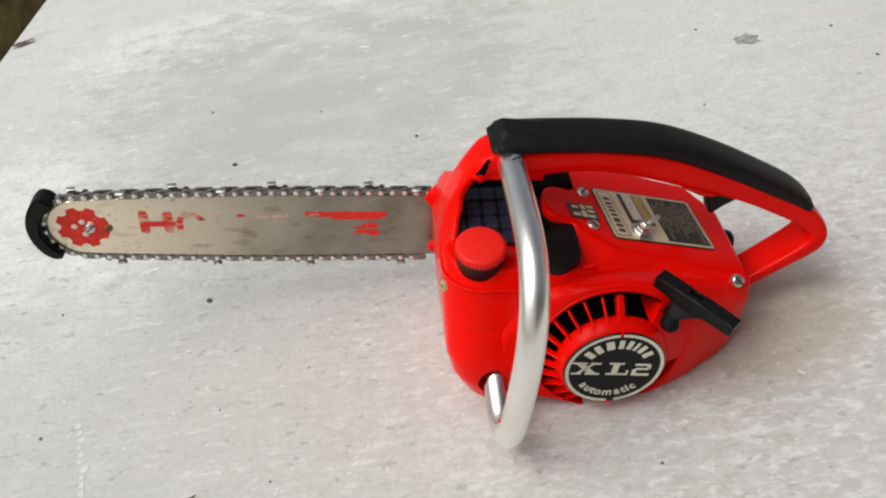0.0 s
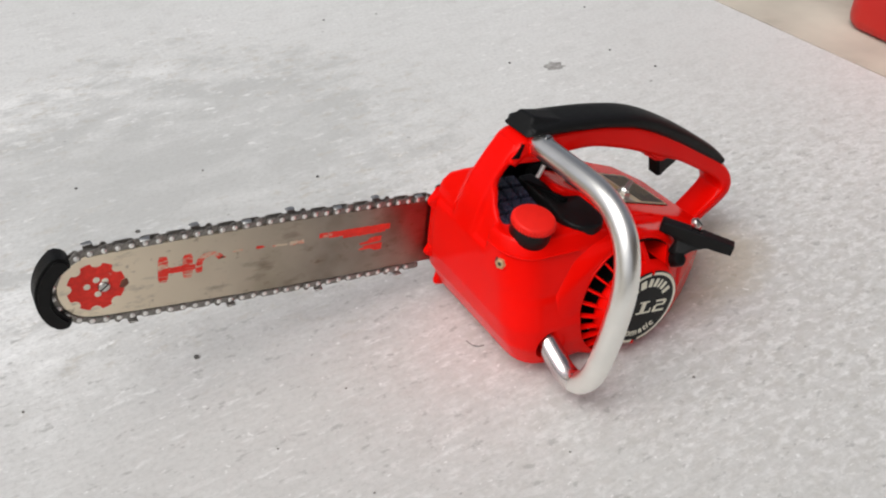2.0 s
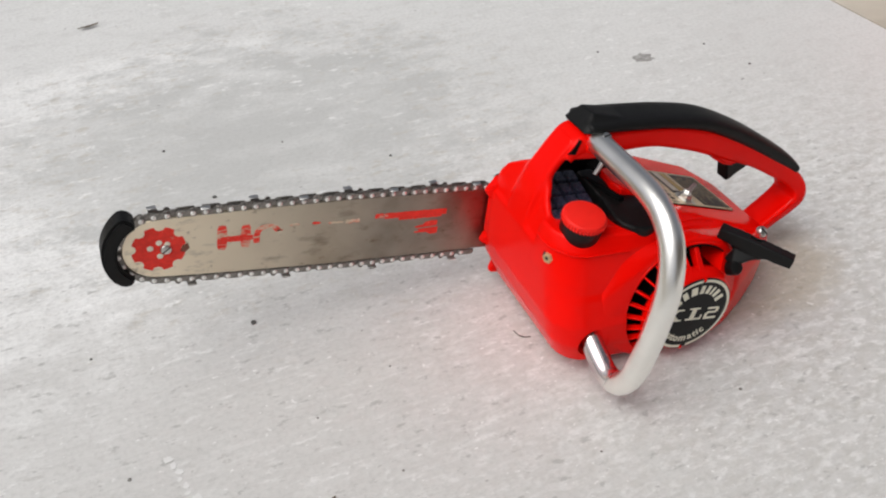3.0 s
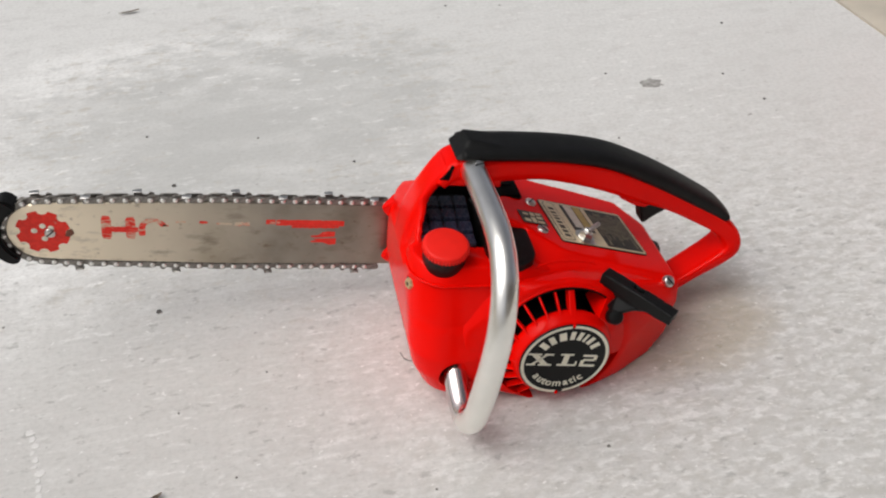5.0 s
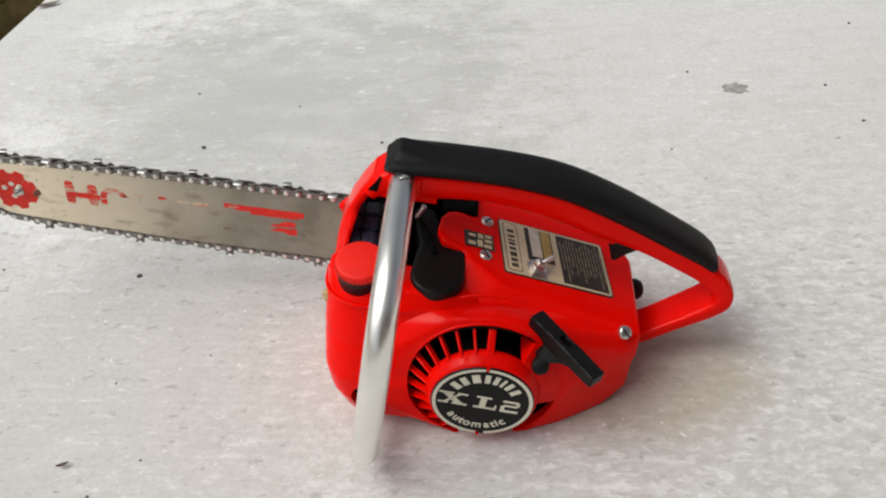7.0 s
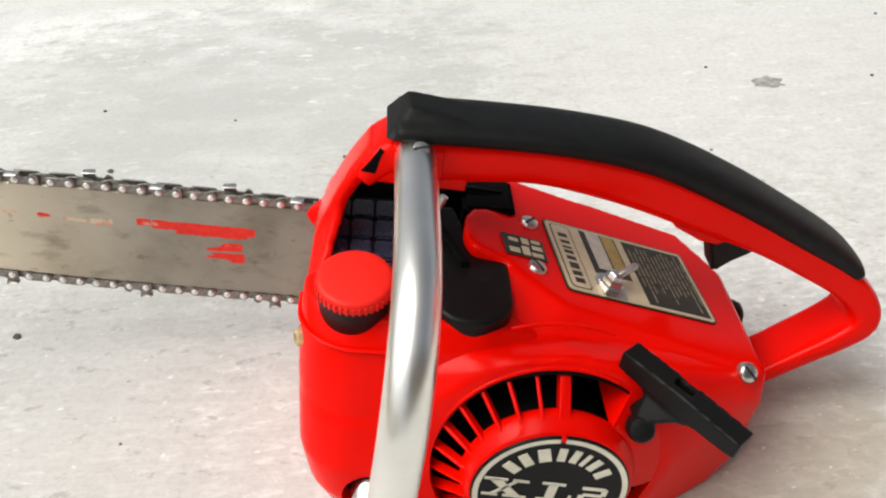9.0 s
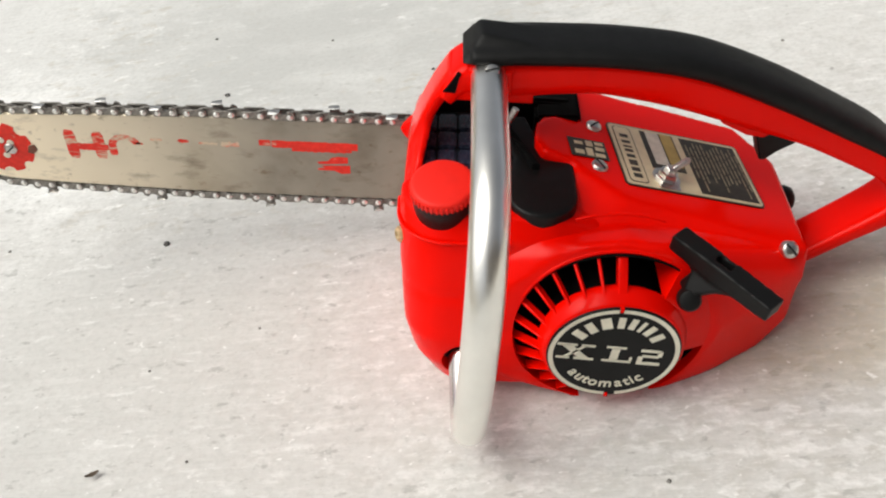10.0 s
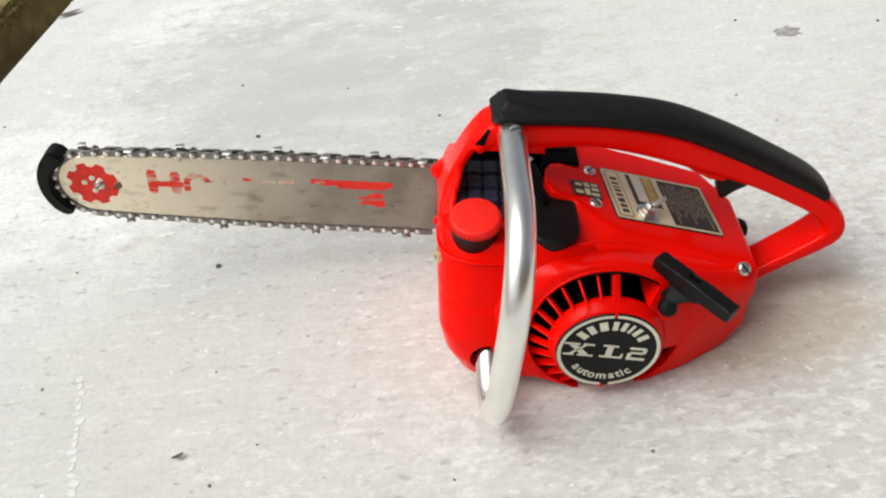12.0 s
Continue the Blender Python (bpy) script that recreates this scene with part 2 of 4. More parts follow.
    bare = times(ramp(edge_of, 0.69, 0.84), ramp(tex(1, 2.0, 8.0, 6, 0.4, 0.6), 0.22, 0.58))
    near_grey = ramp(times(times(near, 0.5), times(ragged, 0.9), "ADD"), 0.62, 0.92)

    col = mix(ramp(tex(1, 1, 2.2, 3), 0.3, 0.7), (0.635, 0.632, 0.615), (0.70, 0.695, 0.68))
    # thicker paint left of the bar and far out
    thick = times(times(blob(-0.43, 0.60, 0.15, 0.20, 0.6), blob(-0.20, 1.02, 0.22, 0.09, 0.6), "MAXIMUM"), 0.6)
    col = mix(times(ramp(times(thick, times(ragged, 0.9), "ADD"), 0.64, 0.82), 0.85), col, (0.81, 0.805, 0.79))
    # faint grey rubbing everywhere, in short strokes
    col = mix(times(ramp(tex(1, 1.7, 14.0, 11, 0.15, 0.72), 0.51, 0.70), 0.45), col, (0.52, 0.515, 0.495))
    # soft grey scuffs a few centimetres across
    col = mix(times(ramp(tex(1, 1.8, 24.0, 6, 0.3, 0.62), 0.52, 0.68), 0.34), col, (0.47, 0.455, 0.44))
    col = mix(times(bare, 0.90), col, (0.485, 0.485, 0.47))
    col = mix(times(near_grey, 0.65), col, (0.51, 0.50, 0.48))
    # tan and white flakes along the ragged edges
    rim = times(times(ramp(edge_of, 0.60, 0.76), ramp(edge_of, 1.0, 0.84)), ramp(tex(1, 2.0, 44, 7, 0.2, 0.68), 0.54, 0.62))
    col = mix(times(rim, 0.55), col, (0.47, 0.43, 0.365))
    flakes = ramp(tex(1, 2.2, 38, 9, 0.2, 0.70), 0.56, 0.64)
    col = mix(times(times(flakes, ramp(tex(1, 1, 4.0, 4), 0.42, 0.60)), 0.75), col, (0.86, 0.855, 0.84))
    # mottled ground beside the starter
    col = mix(times(times(beside, ramp(tex(1, 1.7, 58, 6, 0.3, 0.62), 0.44, 0.62)), 0.72), col, (0.45, 0.435, 0.40))
    col = mix(times(times(beside, ramp(tex(1, 1.9, 74, 5, 0.4, 0.6), 0.50, 0.64)), 0.62), col, (0.80, 0.795, 0.78))
    # greyer towards the path: a wide soft shade painted into the colour
    col = mix(times(blob(0.66, 0.62, 0.42, 0.60, 0.6), 0.24), col, (0.53, 0.52, 0.50))
    # short white and grey scrapes along the broom lines on the near side
    lines = ramp(tex(0.30, 1, 150, 5, 0.1, 0.62), 0.56, 0.66)
    some = ramp(tex(1, 1, 9.0, 5, 0.2, 0.6), 0.40, 0.60)
    col = mix(times(times(times(lines, some), ramp(near, 0.0, 0.4)), 0.6), col, (0.78, 0.775, 0.76))
    pits = ramp(tex(0.55, 1, 105, 5, 0.2, 0.62), 0.60, 0.67)
    col = mix(times(times(pits, ramp(near, 0.0, 0.4)), 0.7), col, (0.33, 0.325, 0.31))
    # old oil soaked in under the rear of the saw
    oil = times(blob(0.215, 0.415, 0.085, 0.060, 0.5), times(ragged, 0.8), "ADD")
    col = mix(times(ramp(oil, 0.55, 1.15), 0.62), col, (0.34, 0.265, 0.14))
    # broom lines, grain, pinholes and bright chips
    col = mix(times(times(ramp(broom, 0.45, 0.75), times(near, 0.30, "ADD")), 0.24), col, (0.40, 0.395, 0.38))
    col = mix(times(ramp(grain, 0.46, 0.72), 0.45), col, (0.38, 0.375, 0.36))
    col = mix(times(times(ramp(tex(1, 1.3, 150, 3, 0.2, 0.5), 0.66, 0.73), ramp(near, 0.0, 0.5)), 0.55), col, (0.88, 0.875, 0.86))
    col = mix(times(ramp(tex(1, 1.6, 88, 4, 0.3, 0.5), 0.70, 0.77), 0.7), col, (0.20, 0.19, 0.175))
    col = mix(times(times(ramp(tex(1, 2.6, 26, 6, 0.5, 0.6), 0.64, 0.71), ramp(bits, 0.42, 0.58)), 0.5), col, (0.36, 0.345, 0.32))
    nt.links.new(col, b.inputs["Base Color"])
    b.inputs["Roughness"].default_value = 0.6
    h = times(times(broom, 0.45), times(grain, 0.55), "ADD")
    bp = nt.nodes.new("ShaderNodeBump")
    bp.inputs["Strength"].default_value, bp.inputs["Distance"].default_value = 0.4, 0.0012
    nt.links.new(h, bp.inputs["Height"])
    nt.links.new(bp.outputs["Normal"], b.inputs["Normal"])
    return m


FLOOR = floor_paint()
BEIGE = material("bare_beige_concrete", (0.50, 0.455, 0.38), 0.85, 0.0, 0.15, 9, 0.6, 300, dirt=(0.27, 0.23, 0.17))
SOIL = material("dark_mulch_soil", (0.055, 0.034, 0.018), 0.95, 0.0, 0.5, 40, 1.0, 120, dirt=(0.085, 0.06, 0.025), dirt_at=(0.55, 0.7))
VERGE = material("dry_earth_verge", (0.20, 0.15, 0.055), 0.95, 0.0, 0.3, 30, 1.0, 120, dirt=(0.13, 0.085, 0.03), dirt_at=(0.45, 0.7))
MOSS = material("olive_moss", (0.14, 0.12, 0.03), 0.9, 0.0, 0.5, 40)
LITTER = material("dry_leaf_litter", (0.10, 0.066, 0.030), 0.9, 0.0, 0.5, 30)
SPECK = material("dark_grit", (0.085, 0.08, 0.075), 0.9, 0.0, 0.4, 300)
PALESPECK = material("pale_grit", (0.20, 0.19, 0.175), 0.9, 0.0, 0.4, 300)
LEAF = material("dry_leaf", (0.20, 0.16, 0.12), 0.85, 0.0, 0.3, 200)
SMALLLEAF = material("small_brown_leaf", (0.22, 0.17, 0.13), 0.85, 0.0, 0.3, 200)
STAIN = material("bare_concrete_chip", (0.32, 0.31, 0.295), 0.85, 0.0, 0.35, 160)
DRIP = material("white_paint_drip", (0.66, 0.655, 0.64), 0.6, 0.0, 0.05, 200)
CANRED = material("red_polyethylene", (0.55, 0.010, 0.006), 0.45, 0.0, 0.08, 15, 0.2, 300)


# ---- mesh helpers ----
def mesh_of(name, bm, angle=40):
    bmesh.ops.recalc_face_normals(bm, faces=bm.faces)
    me = bpy.data.meshes.new(name)
    bm.to_mesh(me)
    bm.free()
    for p in me.polygons:
        p.use_smooth = True
    me.set_sharp_from_angle(angle=radians(angle))
    return me


def part(name, bm, mat, parent, label="", angle=40):
    """One mesh object under a thing or a part."""
    me = bm if isinstance(bm, bpy.types.Mesh) else mesh_of(name, bm, angle)
    if not me.materials:
        me.materials.append(mat)
    ob = new(name, me)
    ob.parent = parent
    if label:
        tagged(ob, label)
    return ob


def thing(name, bm, mat, label, category, group="", kind="", m=None, angle=40):
    ob = part(name, bm, mat, None, angle=angle)
    if m:
        ob.matrix_world = m
    return tagged(ob, label, category, group, kind)


def joined(*bms):
    """One bmesh out of several."""
    out = bmesh.new()
    for b in bms:
        me = bpy.data.meshes.new("tmp")
        b.to_mesh(me)
        b.free()
        out.from_mesh(me)
        bpy.data.meshes.remove(me)
    return out


def hull(points, bevel=0.0, seg=2):
    bm = bmesh.new()
    for p in points:
        bm.verts.new(p)
    bmesh.ops.convex_hull(bm, input=bm.verts)
    bmesh.ops.delete(bm, geom=[v for v in bm.verts if not v.link_faces], context="VERTS")
    bmesh.ops.dissolve_limit(bm, angle_limit=radians(1), verts=bm.verts, edges=bm.edges)
    if bevel:
        bmesh.ops.bevel(bm, geom=list(bm.edges), offset=bevel, segments=seg, affect="EDGES", clamp_overlap=True)
    return bm


def box(x0, x1, y0, y1, z0, z1, bevel=0.0, seg=2):
    return hull([(x, y, z) for x in (x0, x1) for y in (y0, y1) for z in (z0, z1)], bevel, seg)


def prism(outline, axis, lo, hi, bevel=0.0, seg=2):
    """A flat outline, thickened along an axis: 0 x, 1 y, 2 z."""
    bm = bmesh.new()
    rows = []
    for h in (lo, hi):
        row = []
        for a, b in outline:
            p = [a, b]
            p.insert(axis, h)
            row.append(bm.verts.new(p))
        rows.append(row)
    n = len(outline)
    caps = [bm.faces.new(rows[0]), bm.faces.new(rows[1][::-1])]
    for i in range(n):
        bm.faces.new((rows[0][i], rows[0][(i + 1) % n], rows[1][(i + 1) % n], rows[1][i]))
    bmesh.ops.recalc_face_normals(bm, faces=bm.faces)
    if bevel:
        edges = {e for f in caps for e in f.edges}
        bmesh.ops.bevel(bm, geom=list(edges), offset=bevel, segments=seg, affect="EDGES", clamp_overlap=True)
    return bm


def lathe(profile, at, axis=(0, 0, 1), seg=40, closed=True):
    """Rings of (radius, height) turned round an axis through a point."""
    m = Matrix.Translation(at) @ Vector((0, 0, 1)).rotation_difference(Vector(axis)).to_matrix().to_4x4()
    bm = bmesh.new()
    rings = []
    for r, h in profile:
        rings.append([bm.verts.new(m @ Vector((r * math.cos(k * math.tau / seg), r * math.sin(k * math.tau / seg), h))) for k in range(seg)])
    for a, b in zip(rings, rings[1:]):
        for k in range(seg):
            bm.faces.new((a[k], a[(k + 1) % seg], b[(k + 1) % seg], b[k]))
    if closed:
        bm.faces.new(rings[0][::-1])
        bm.faces.new(rings[-1])
    return bm


def curve_points(points, per=8):
    """Catmull-Rom through tuples of any length."""
    ps = [np.array(p, float) for p in points]
    ps = [2 * ps[0] - ps[1], *ps, 2 * ps[-1] - ps[-2]]
    out = []
    for i in range(1, len(ps) - 2):
        a, b, c, d = ps[i - 1:i + 3]
        for k in range(per):
            t = k / per
            out.append(0.5 * (2 * b + (c - a) * t + (2 * a - 5 * b + 4 * c - d) * t ** 2 + (3 * b - a - 3 * c + d) * t ** 3))
    out.append(ps[-2])
    return out


def pipe(points, radius, seg=28, per=8, smooth=True, dome=0):
    """A round tube along points; dome rings close its start in a half ball."""
    pts = [Vector(p) for p in (curve_points(points, per) if smooth else points)]
    bm = bmesh.new()
    rings = []
    side = None
    for i, p in enumerate(pts):
        t = (pts[min(i + 1, len(pts) - 1)] - pts[max(i - 1, 0)]).normalized()
        side = (side - t * side.dot(t)).normalized() if side else t.orthogonal().normalized()
        up = t.cross(side)
        rings.append([bm.verts.new(p + radius * (math.cos(k * math.tau / seg) * side + math.sin(k * math.tau / seg) * up)) for k in range(seg)])
    back = (pts[0] - pts[1]).normalized()
    for k in range(1, dome + 1):
        a = math.pi / 2 * k / (dome + 0.5)
        rings.insert(0, [bm.verts.new(pts[0] + (v.co - pts[0]) * math.cos(a) + back * (radius * 0.8 * math.sin(a))) for v in rings[k - 1]])
    for a, b in zip(rings, rings[1:]):
        for k in range(seg):
            bm.faces.new((a[k], a[(k + 1) % seg], b[(k + 1) % seg], b[k]))
    bm.faces.new(rings[0][::-1])
    bm.faces.new(rings[-1])
    return bm


def strap(stations, power=4.0, seg=32, per=6):
    """A rounded bar swept through stations (u, w, v, half thickness, half width) in the u-w plane."""
    st = curve_points(stations, per)
    bm = bmesh.new()
    rings = []
    for i, s in enumerate(st):
        a, b = st[max(i - 1, 0)], st[min(i + 1, len(st) - 1)]
        t = Vector((b[0] - a[0], 0, b[1] - a[1])).normalized()
        nrm = Vector((-t.z, 0, t.x))
        ring = []
        for k in range(seg):
            c, d = math.cos(k * math.tau / seg), math.sin(k * math.tau / seg)
            c, d = [math.copysign(abs(q) ** (2 / power), q) for q in (c, d)]
            ring.append(bm.verts.new(Vector((s[0], s[2], s[1])) + nrm * (c * s[3]) + Vector((0, d * s[4], 0))))
        rings.append(ring)
    for a, b in zip(rings, rings[1:]):
        for k in range(seg):
            bm.faces.new((a[k], a[(k + 1) % seg], b[(k + 1) % seg], b[k]))
    bm.faces.new(rings[0][::-1])
    bm.faces.new(rings[-1])
    return bm


def moulded(bm, voxel=0.0016, rounds=6, cuts=()):
    """Fuses the solids of a bmesh into one moulded skin with soft edges, then cuts solids out of it."""
    me = bpy.data.meshes.new("tmp")
    bmesh.ops.recalc_face_normals(bm, faces=bm.faces)
    bm.to_mesh(me)
    bm.free()
    ob = new("tmp", me)
    md = ob.modifiers.new("fuse", "REMESH")
    md.mode, md.voxel_size = "VOXEL", voxel
    sm = ob.modifiers.new("soften", "SMOOTH")
    sm.factor, sm.iterations = 0.5, rounds
    tools = []
    for c in cuts:
        bmesh.ops.recalc_face_normals(c, faces=c.faces)
        cm = bpy.data.meshes.new("tmp")
        c.to_mesh(cm)
        c.free()
        co = new("tmp", cm)
        bo = ob.modifiers.new("cut", "BOOLEAN")
        bo.operation, bo.object, bo.solver = "DIFFERENCE", co, "EXACT"
        tools.append(co)
    bpy.context.view_layer.update()
    dg = bpy.context.evaluated_depsgraph_get()
    out = bpy.data.meshes.new_from_object(ob.evaluated_get(dg))
    for o in (ob, *tools):
        bpy.data.objects.remove(o)
    for p in out.polygons:
        p.use_smooth = True
    out.set_sharp_from_angle(angle=radians(38))
    return out


def lettering(text, size, m, depth=0.0002):
    """Flat letters as a mesh, at the pose m (x along the line, z out of the surface)."""
    cu = bpy.data.curves.new("tmp", "FONT")
    cu.body, cu.size, cu.align_x, cu.align_y, cu.extrude, cu.offset = text, size, "CENTER", "CENTER", depth, 0.00012
    ob = new("tmp", cu)
    bpy.context.view_layer.update()
    me = bpy.data.meshes.new_from_object(ob.evaluated_get(bpy.context.evaluated_depsgraph_get()))
    bpy.data.objects.remove(ob)
    me.transform(m)
    bm = bmesh.new()
    bm.from_mesh(me)
    return bm


# ---- the ground ----
SLAB_R = 0.722
bm = bmesh.new()
bmesh.ops.create_grid(bm, x_segments=60, y_segments=60, size=60)
thing("ground", bm, SOIL, "dark brown mulch and soil beside the concrete", "ground", kind="structure").location.z = -0.14

VERGE_EDGE = ((-1.25, -2.45), (-0.85, 0.3), (-0.742, 0.943), (-0.705, 1.15), (-0.62, 1.9), (-0.52, 3.2), (-0.46, 5.0), (-0.40, 14.0))
verge = prism([*VERGE_EDGE, (-8.0, 14.0), (-8.0, -2.45)], 2, -0.16, -0.03, 0.010, 3)
thing("verge", verge, VERGE, "dry olive-brown earth verge with a mossy lip", "verge", kind="structure")

slab = prism([(-0.700, -2.45), (SLAB_R, -2.45), (SLAB_R, 14.0), (-0.36, 14.0), (-0.42, 5.0), (-0.548, 1.24), (-0.586, 0.854)], 2, -0.16, 0.0, 0.006, 3)
thing("pavement", slab, FLOOR, "worn off-white painted concrete slab with grey scuffs", "pavement", kind="structure")
walkway = box(SLAB_R + 0.0015, 3.6, -2.45, 14.0, -0.16, -0.004, 0.003)
thing("path", walkway, BEIGE, "bare beige concrete path joining the painted slab", "path", kind="structure")

# unseen wall added behind the camera to darken reflections on bar and tube
PLASTER = material("brown_plaster", (0.24, 0.21, 0.18), 0.9, 0.0, 0.12, 4, 0.5, 200)
thing("added_wall_south", box(-0.10, 7.0, -2.65, -2.45, -0.16, 2.6), PLASTER, "plain brown plastered wall, added unseen behind the slab to darken reflections", "wall", kind="structure")

# ---- the chainsaw: u along the guide bar to the rear, v away from the starter, w up ----
saw = tagged(new("chainsaw"), "red vintage chainsaw with black grip lying on worn white concrete", "chainsaw")
saw.matrix_world = pose(0, 0.5, 0, 0, 9, 0)
HUB_U, HUB_W = 0.0955, 0.0645


def disc_point(r, deg, v):
    return (HUB_U + r * math.cos(radians(deg)), v, HUB_W + r * math.sin(radians(deg)))


# front tank housing with the wall round the air intake
def ring_of(front, near, r, w, back=0.060, far=-0.012):
    """One level of the tank: a front face, a round corner, the near side."""
    arc = [(front + r - r * math.cos(radians(a)), near + r - r * math.sin(radians(a)), w) for a in range(0, 91, 10)]
    return [(front, far, w), *arc, (back, near - 0.0012, w)]


tank = hull(ring_of(-0.0188, -0.1225, 0.027, 0.104) + ring_of(-0.0182, -0.1385, 0.027, 0.078) + ring_of(-0.0170, -0.1452, 0.025, 0.056) + ring_of(-0.0125, -0.1460, 0.024, 0.038) +
            ring_of(-0.0030, -0.1425, 0.022, 0.0195, far=-0.016) + ring_of(0.0045, -0.1355, 0.020, 0.0135, far=-0.020) + [(0.060, -0.012, 0.105), (0.060, -0.012, 0.03)])
deck = hull(ring_of(-0.0172, -0.1195, 0.026, 0.1250, 0.062, -0.088) + [(0.088, -0.118, 0.1165), (0.088, -0.09, 0.1165)] +
            ring_of(-0.0187, -0.1255, 0.027, 0.115, 0.062, -0.088) + ring_of(-0.0188, -0.1360, 0.027, 0.084, 0.062, -0.088))
wall = prism([(-0.010, 0.095), (-0.009, 0.121), (-0.015, 0.131), (-0.029, 0.141), (-0.041, 0.149), (-0.069, 0.149), (-0.080, 0.133), (-0.101, 0.1180), (-0.101, 0.095)], 0, -0.0185, -0.0132)
for vert in wall.verts:
    vert.co.x += max(0.0, vert.co.z - 0.105) * 0.28
pillar = strap([(-0.0160, 0.100, -0.0535, 0.0030, 0.0155), (-0.0128, 0.126, -0.0540, 0.0031, 0.0150), (-0.0072, 0.1435, -0.0550, 0.0034, 0.0145), (0.0012, 0.1610, -0.0560, 0.0038, 0.0140), (0.0120, 0.1770, -0.0570, 0.0048, 0.0140)], 6.0)
bed = box(-0.01, 0.08, -0.10, -0.012, 0.06, 0.107)
cap_at, cap_ax = Vector((0.0058, -0.1062, 0.1150)), Vector((-0.04, -0.16, 1)).normalized()
body = moulded(joined(tank, deck, wall, bed, pillar), 0.0016, 10, cuts=[
    lathe([(0.0132, -0.02), (0.0132, 0.02)], (0.0178, -0.1425, 0.0408), (0, -1, -0.40), 28),
    lathe([(0.0525, -0.045), (0.0525, 0.04)], (HUB_U, -0.152, HUB_W), (0, -1, 0.02), 64)])
seam_line = [(p[0], p[1], p[2] + 0.02 * (p[0] + 0.019)) for p in ring_of(-0.0190, -0.1272, 0.027, 0.1130, 0.040, -0.090)]
housing = part("tank_housing", body, RED, saw, "glossy red painted tank housing")
part("tank_seam", pipe(seam_line, 0.0010, 12, 2), RED, housing, "raised seam round the tank")
# dark liner paints the shade in the hole round the tube foot
part("tube_socket", lathe([(0.0135, -0.019), (0.0135, -0.0025), (0.0127, -0.0025), (0.0127, -0.019)], (0.0178, -0.1425, 0.0408), (0, -1, -0.40), 28), DARK, housing, "added liner painted dark as shade round the tube end")

# black colour on the mount paints the shadow at the bar's rear end
part("bar_mount", box(-0.0115, 0.060, -0.0125, 0.003, 0.046, 0.110, 0.002), CAVITY, saw, "bar mount painted black for the shade beside the bar")

# spiked bumper: a jagged red flange beside the bar
flange = part("bumper_flange", hull([(u, v, w) for u, w in ((-0.0160, 0.112), (-0.0175, 0.098), (-0.0165, 0.060), (-0.0105, 0.036), (0.0035, 0.0150), (0.030, 0.014), (0.030, 0.112)) for v in (-0.016, -0.0045)], 0.0012), RED, saw, "red bumper flange")
for tu, tw, size, turn_deg in ((-0.0165, 0.1010, 0.0125, 0), (-0.0135, 0.0520, 0.0095, -14), (0.0005, 0.0185, 0.0085, -38)):
    tooth = hull([(0.004, -0.016, -size), (0.004, -0.016, size), (-0.0075, -0.012, 0.002), (-0.0075, -0.012, -0.001),
                  (0.004, -0.004, -size), (0.004, -0.004, size), (-0.0070, -0.007, 0.002), (-0.0070, -0.007, -0.001)], 0.0010)
    tooth.transform(Matrix.Translation((tu, 0, tw)) @ pose(0, 0, 0, 0, turn_deg, 0))
    part("bumper_tooth", tooth, RED, flange)

# engine cover: the sloping top face that carries the plate
def top_w(u):
    return 0.125 - 0.30 * (u - 0.0987)


lobe = hull([(u, v, w) for u, v in ((0.0550, -0.055), (0.0540, -0.068), (0.058, -0.078), (0.0580, -0.0475), (0.063, -0.0425), (0.071, -0.0405), (0.100, -0.0405), (0.100, -0.088)) for w in (0.085, top_w(u))])

# starter housing: swells out towards the round grille
rim = [disc_point(0.058 if a < 195 or a > 345 else 0.0555, a, -0.1415 + 0.006 * math.sin(radians(a))) for a in range(0, 360, 15)]
starter = hull(rim + [
    (0.050, -0.1235, 0.1145), (0.100, -0.119, 0.1195), (0.150, -0.113, 0.108), (0.194, -0.110, 0.0955), (0.199, -0.116, 0.085), (0.202, -0.112, 0.066),
    (0.2025, -0.114, 0.045), (0.1880, -0.122, 0.030), (0.158, -0.138, 0.0262), (0.040, -0.144, 0.024), (0.040, -0.09, 0.024), (0.185, -0.07, 0.031), (0.200, -0.06, 0.06),
    (0.050, -0.09, 0.10), (0.19, -0.08, 0.09), (0.046, -0.118, 0.110), (0.020, -0.1255, 0.100), (0.018, -0.1392, 0.078), (0.018, -0.1452, 0.052), (0.026, -0.1458, 0.038)])
cover = hull([(u, v, top_w(u)) for u, v in ((0.0805, -0.004), (0.077, -0.045), (0.077, -0.084), (0.100, -0.104), (0.184, -0.002), (0.2045, -0.030), (0.2040, -0.107))] +
             [(0.083, -0.004, 0.04), (0.176, -0.002, 0.04), (0.200, -0.03, 0.04), (0.202, -0.105, 0.045), (0.062, -0.110, 0.1165), (0.080, -0.12, 0.09), (0.202, -0.116, 0.080), (0.145, -0.130, 0.090), (0.080, -0.128, 0.105)])
starter_mesh = moulded(joined(starter, cover, lobe), 0.0016, 16, cuts=[lathe([(0.0525, -0.10), (0.0525, 0.04)], (HUB_U, -0.152, HUB_W), (0, -1, 0.02), 64)])
cover_part = part("starter_housing", starter_mesh, RED, saw, "red starter housing with scuffed edges")

# fan chamber, its shade painted black behind the slots; drum, fins and the closed sector
part("fan_chamber", lathe([(0.0522, 0.0), (0.0522, 0.004), (0.010, 0.005)], (HUB_U, -0.108, HUB_W), (0, -1, 0), 48), CAVITY, saw, "fan chamber painted black as shade behind the grille")
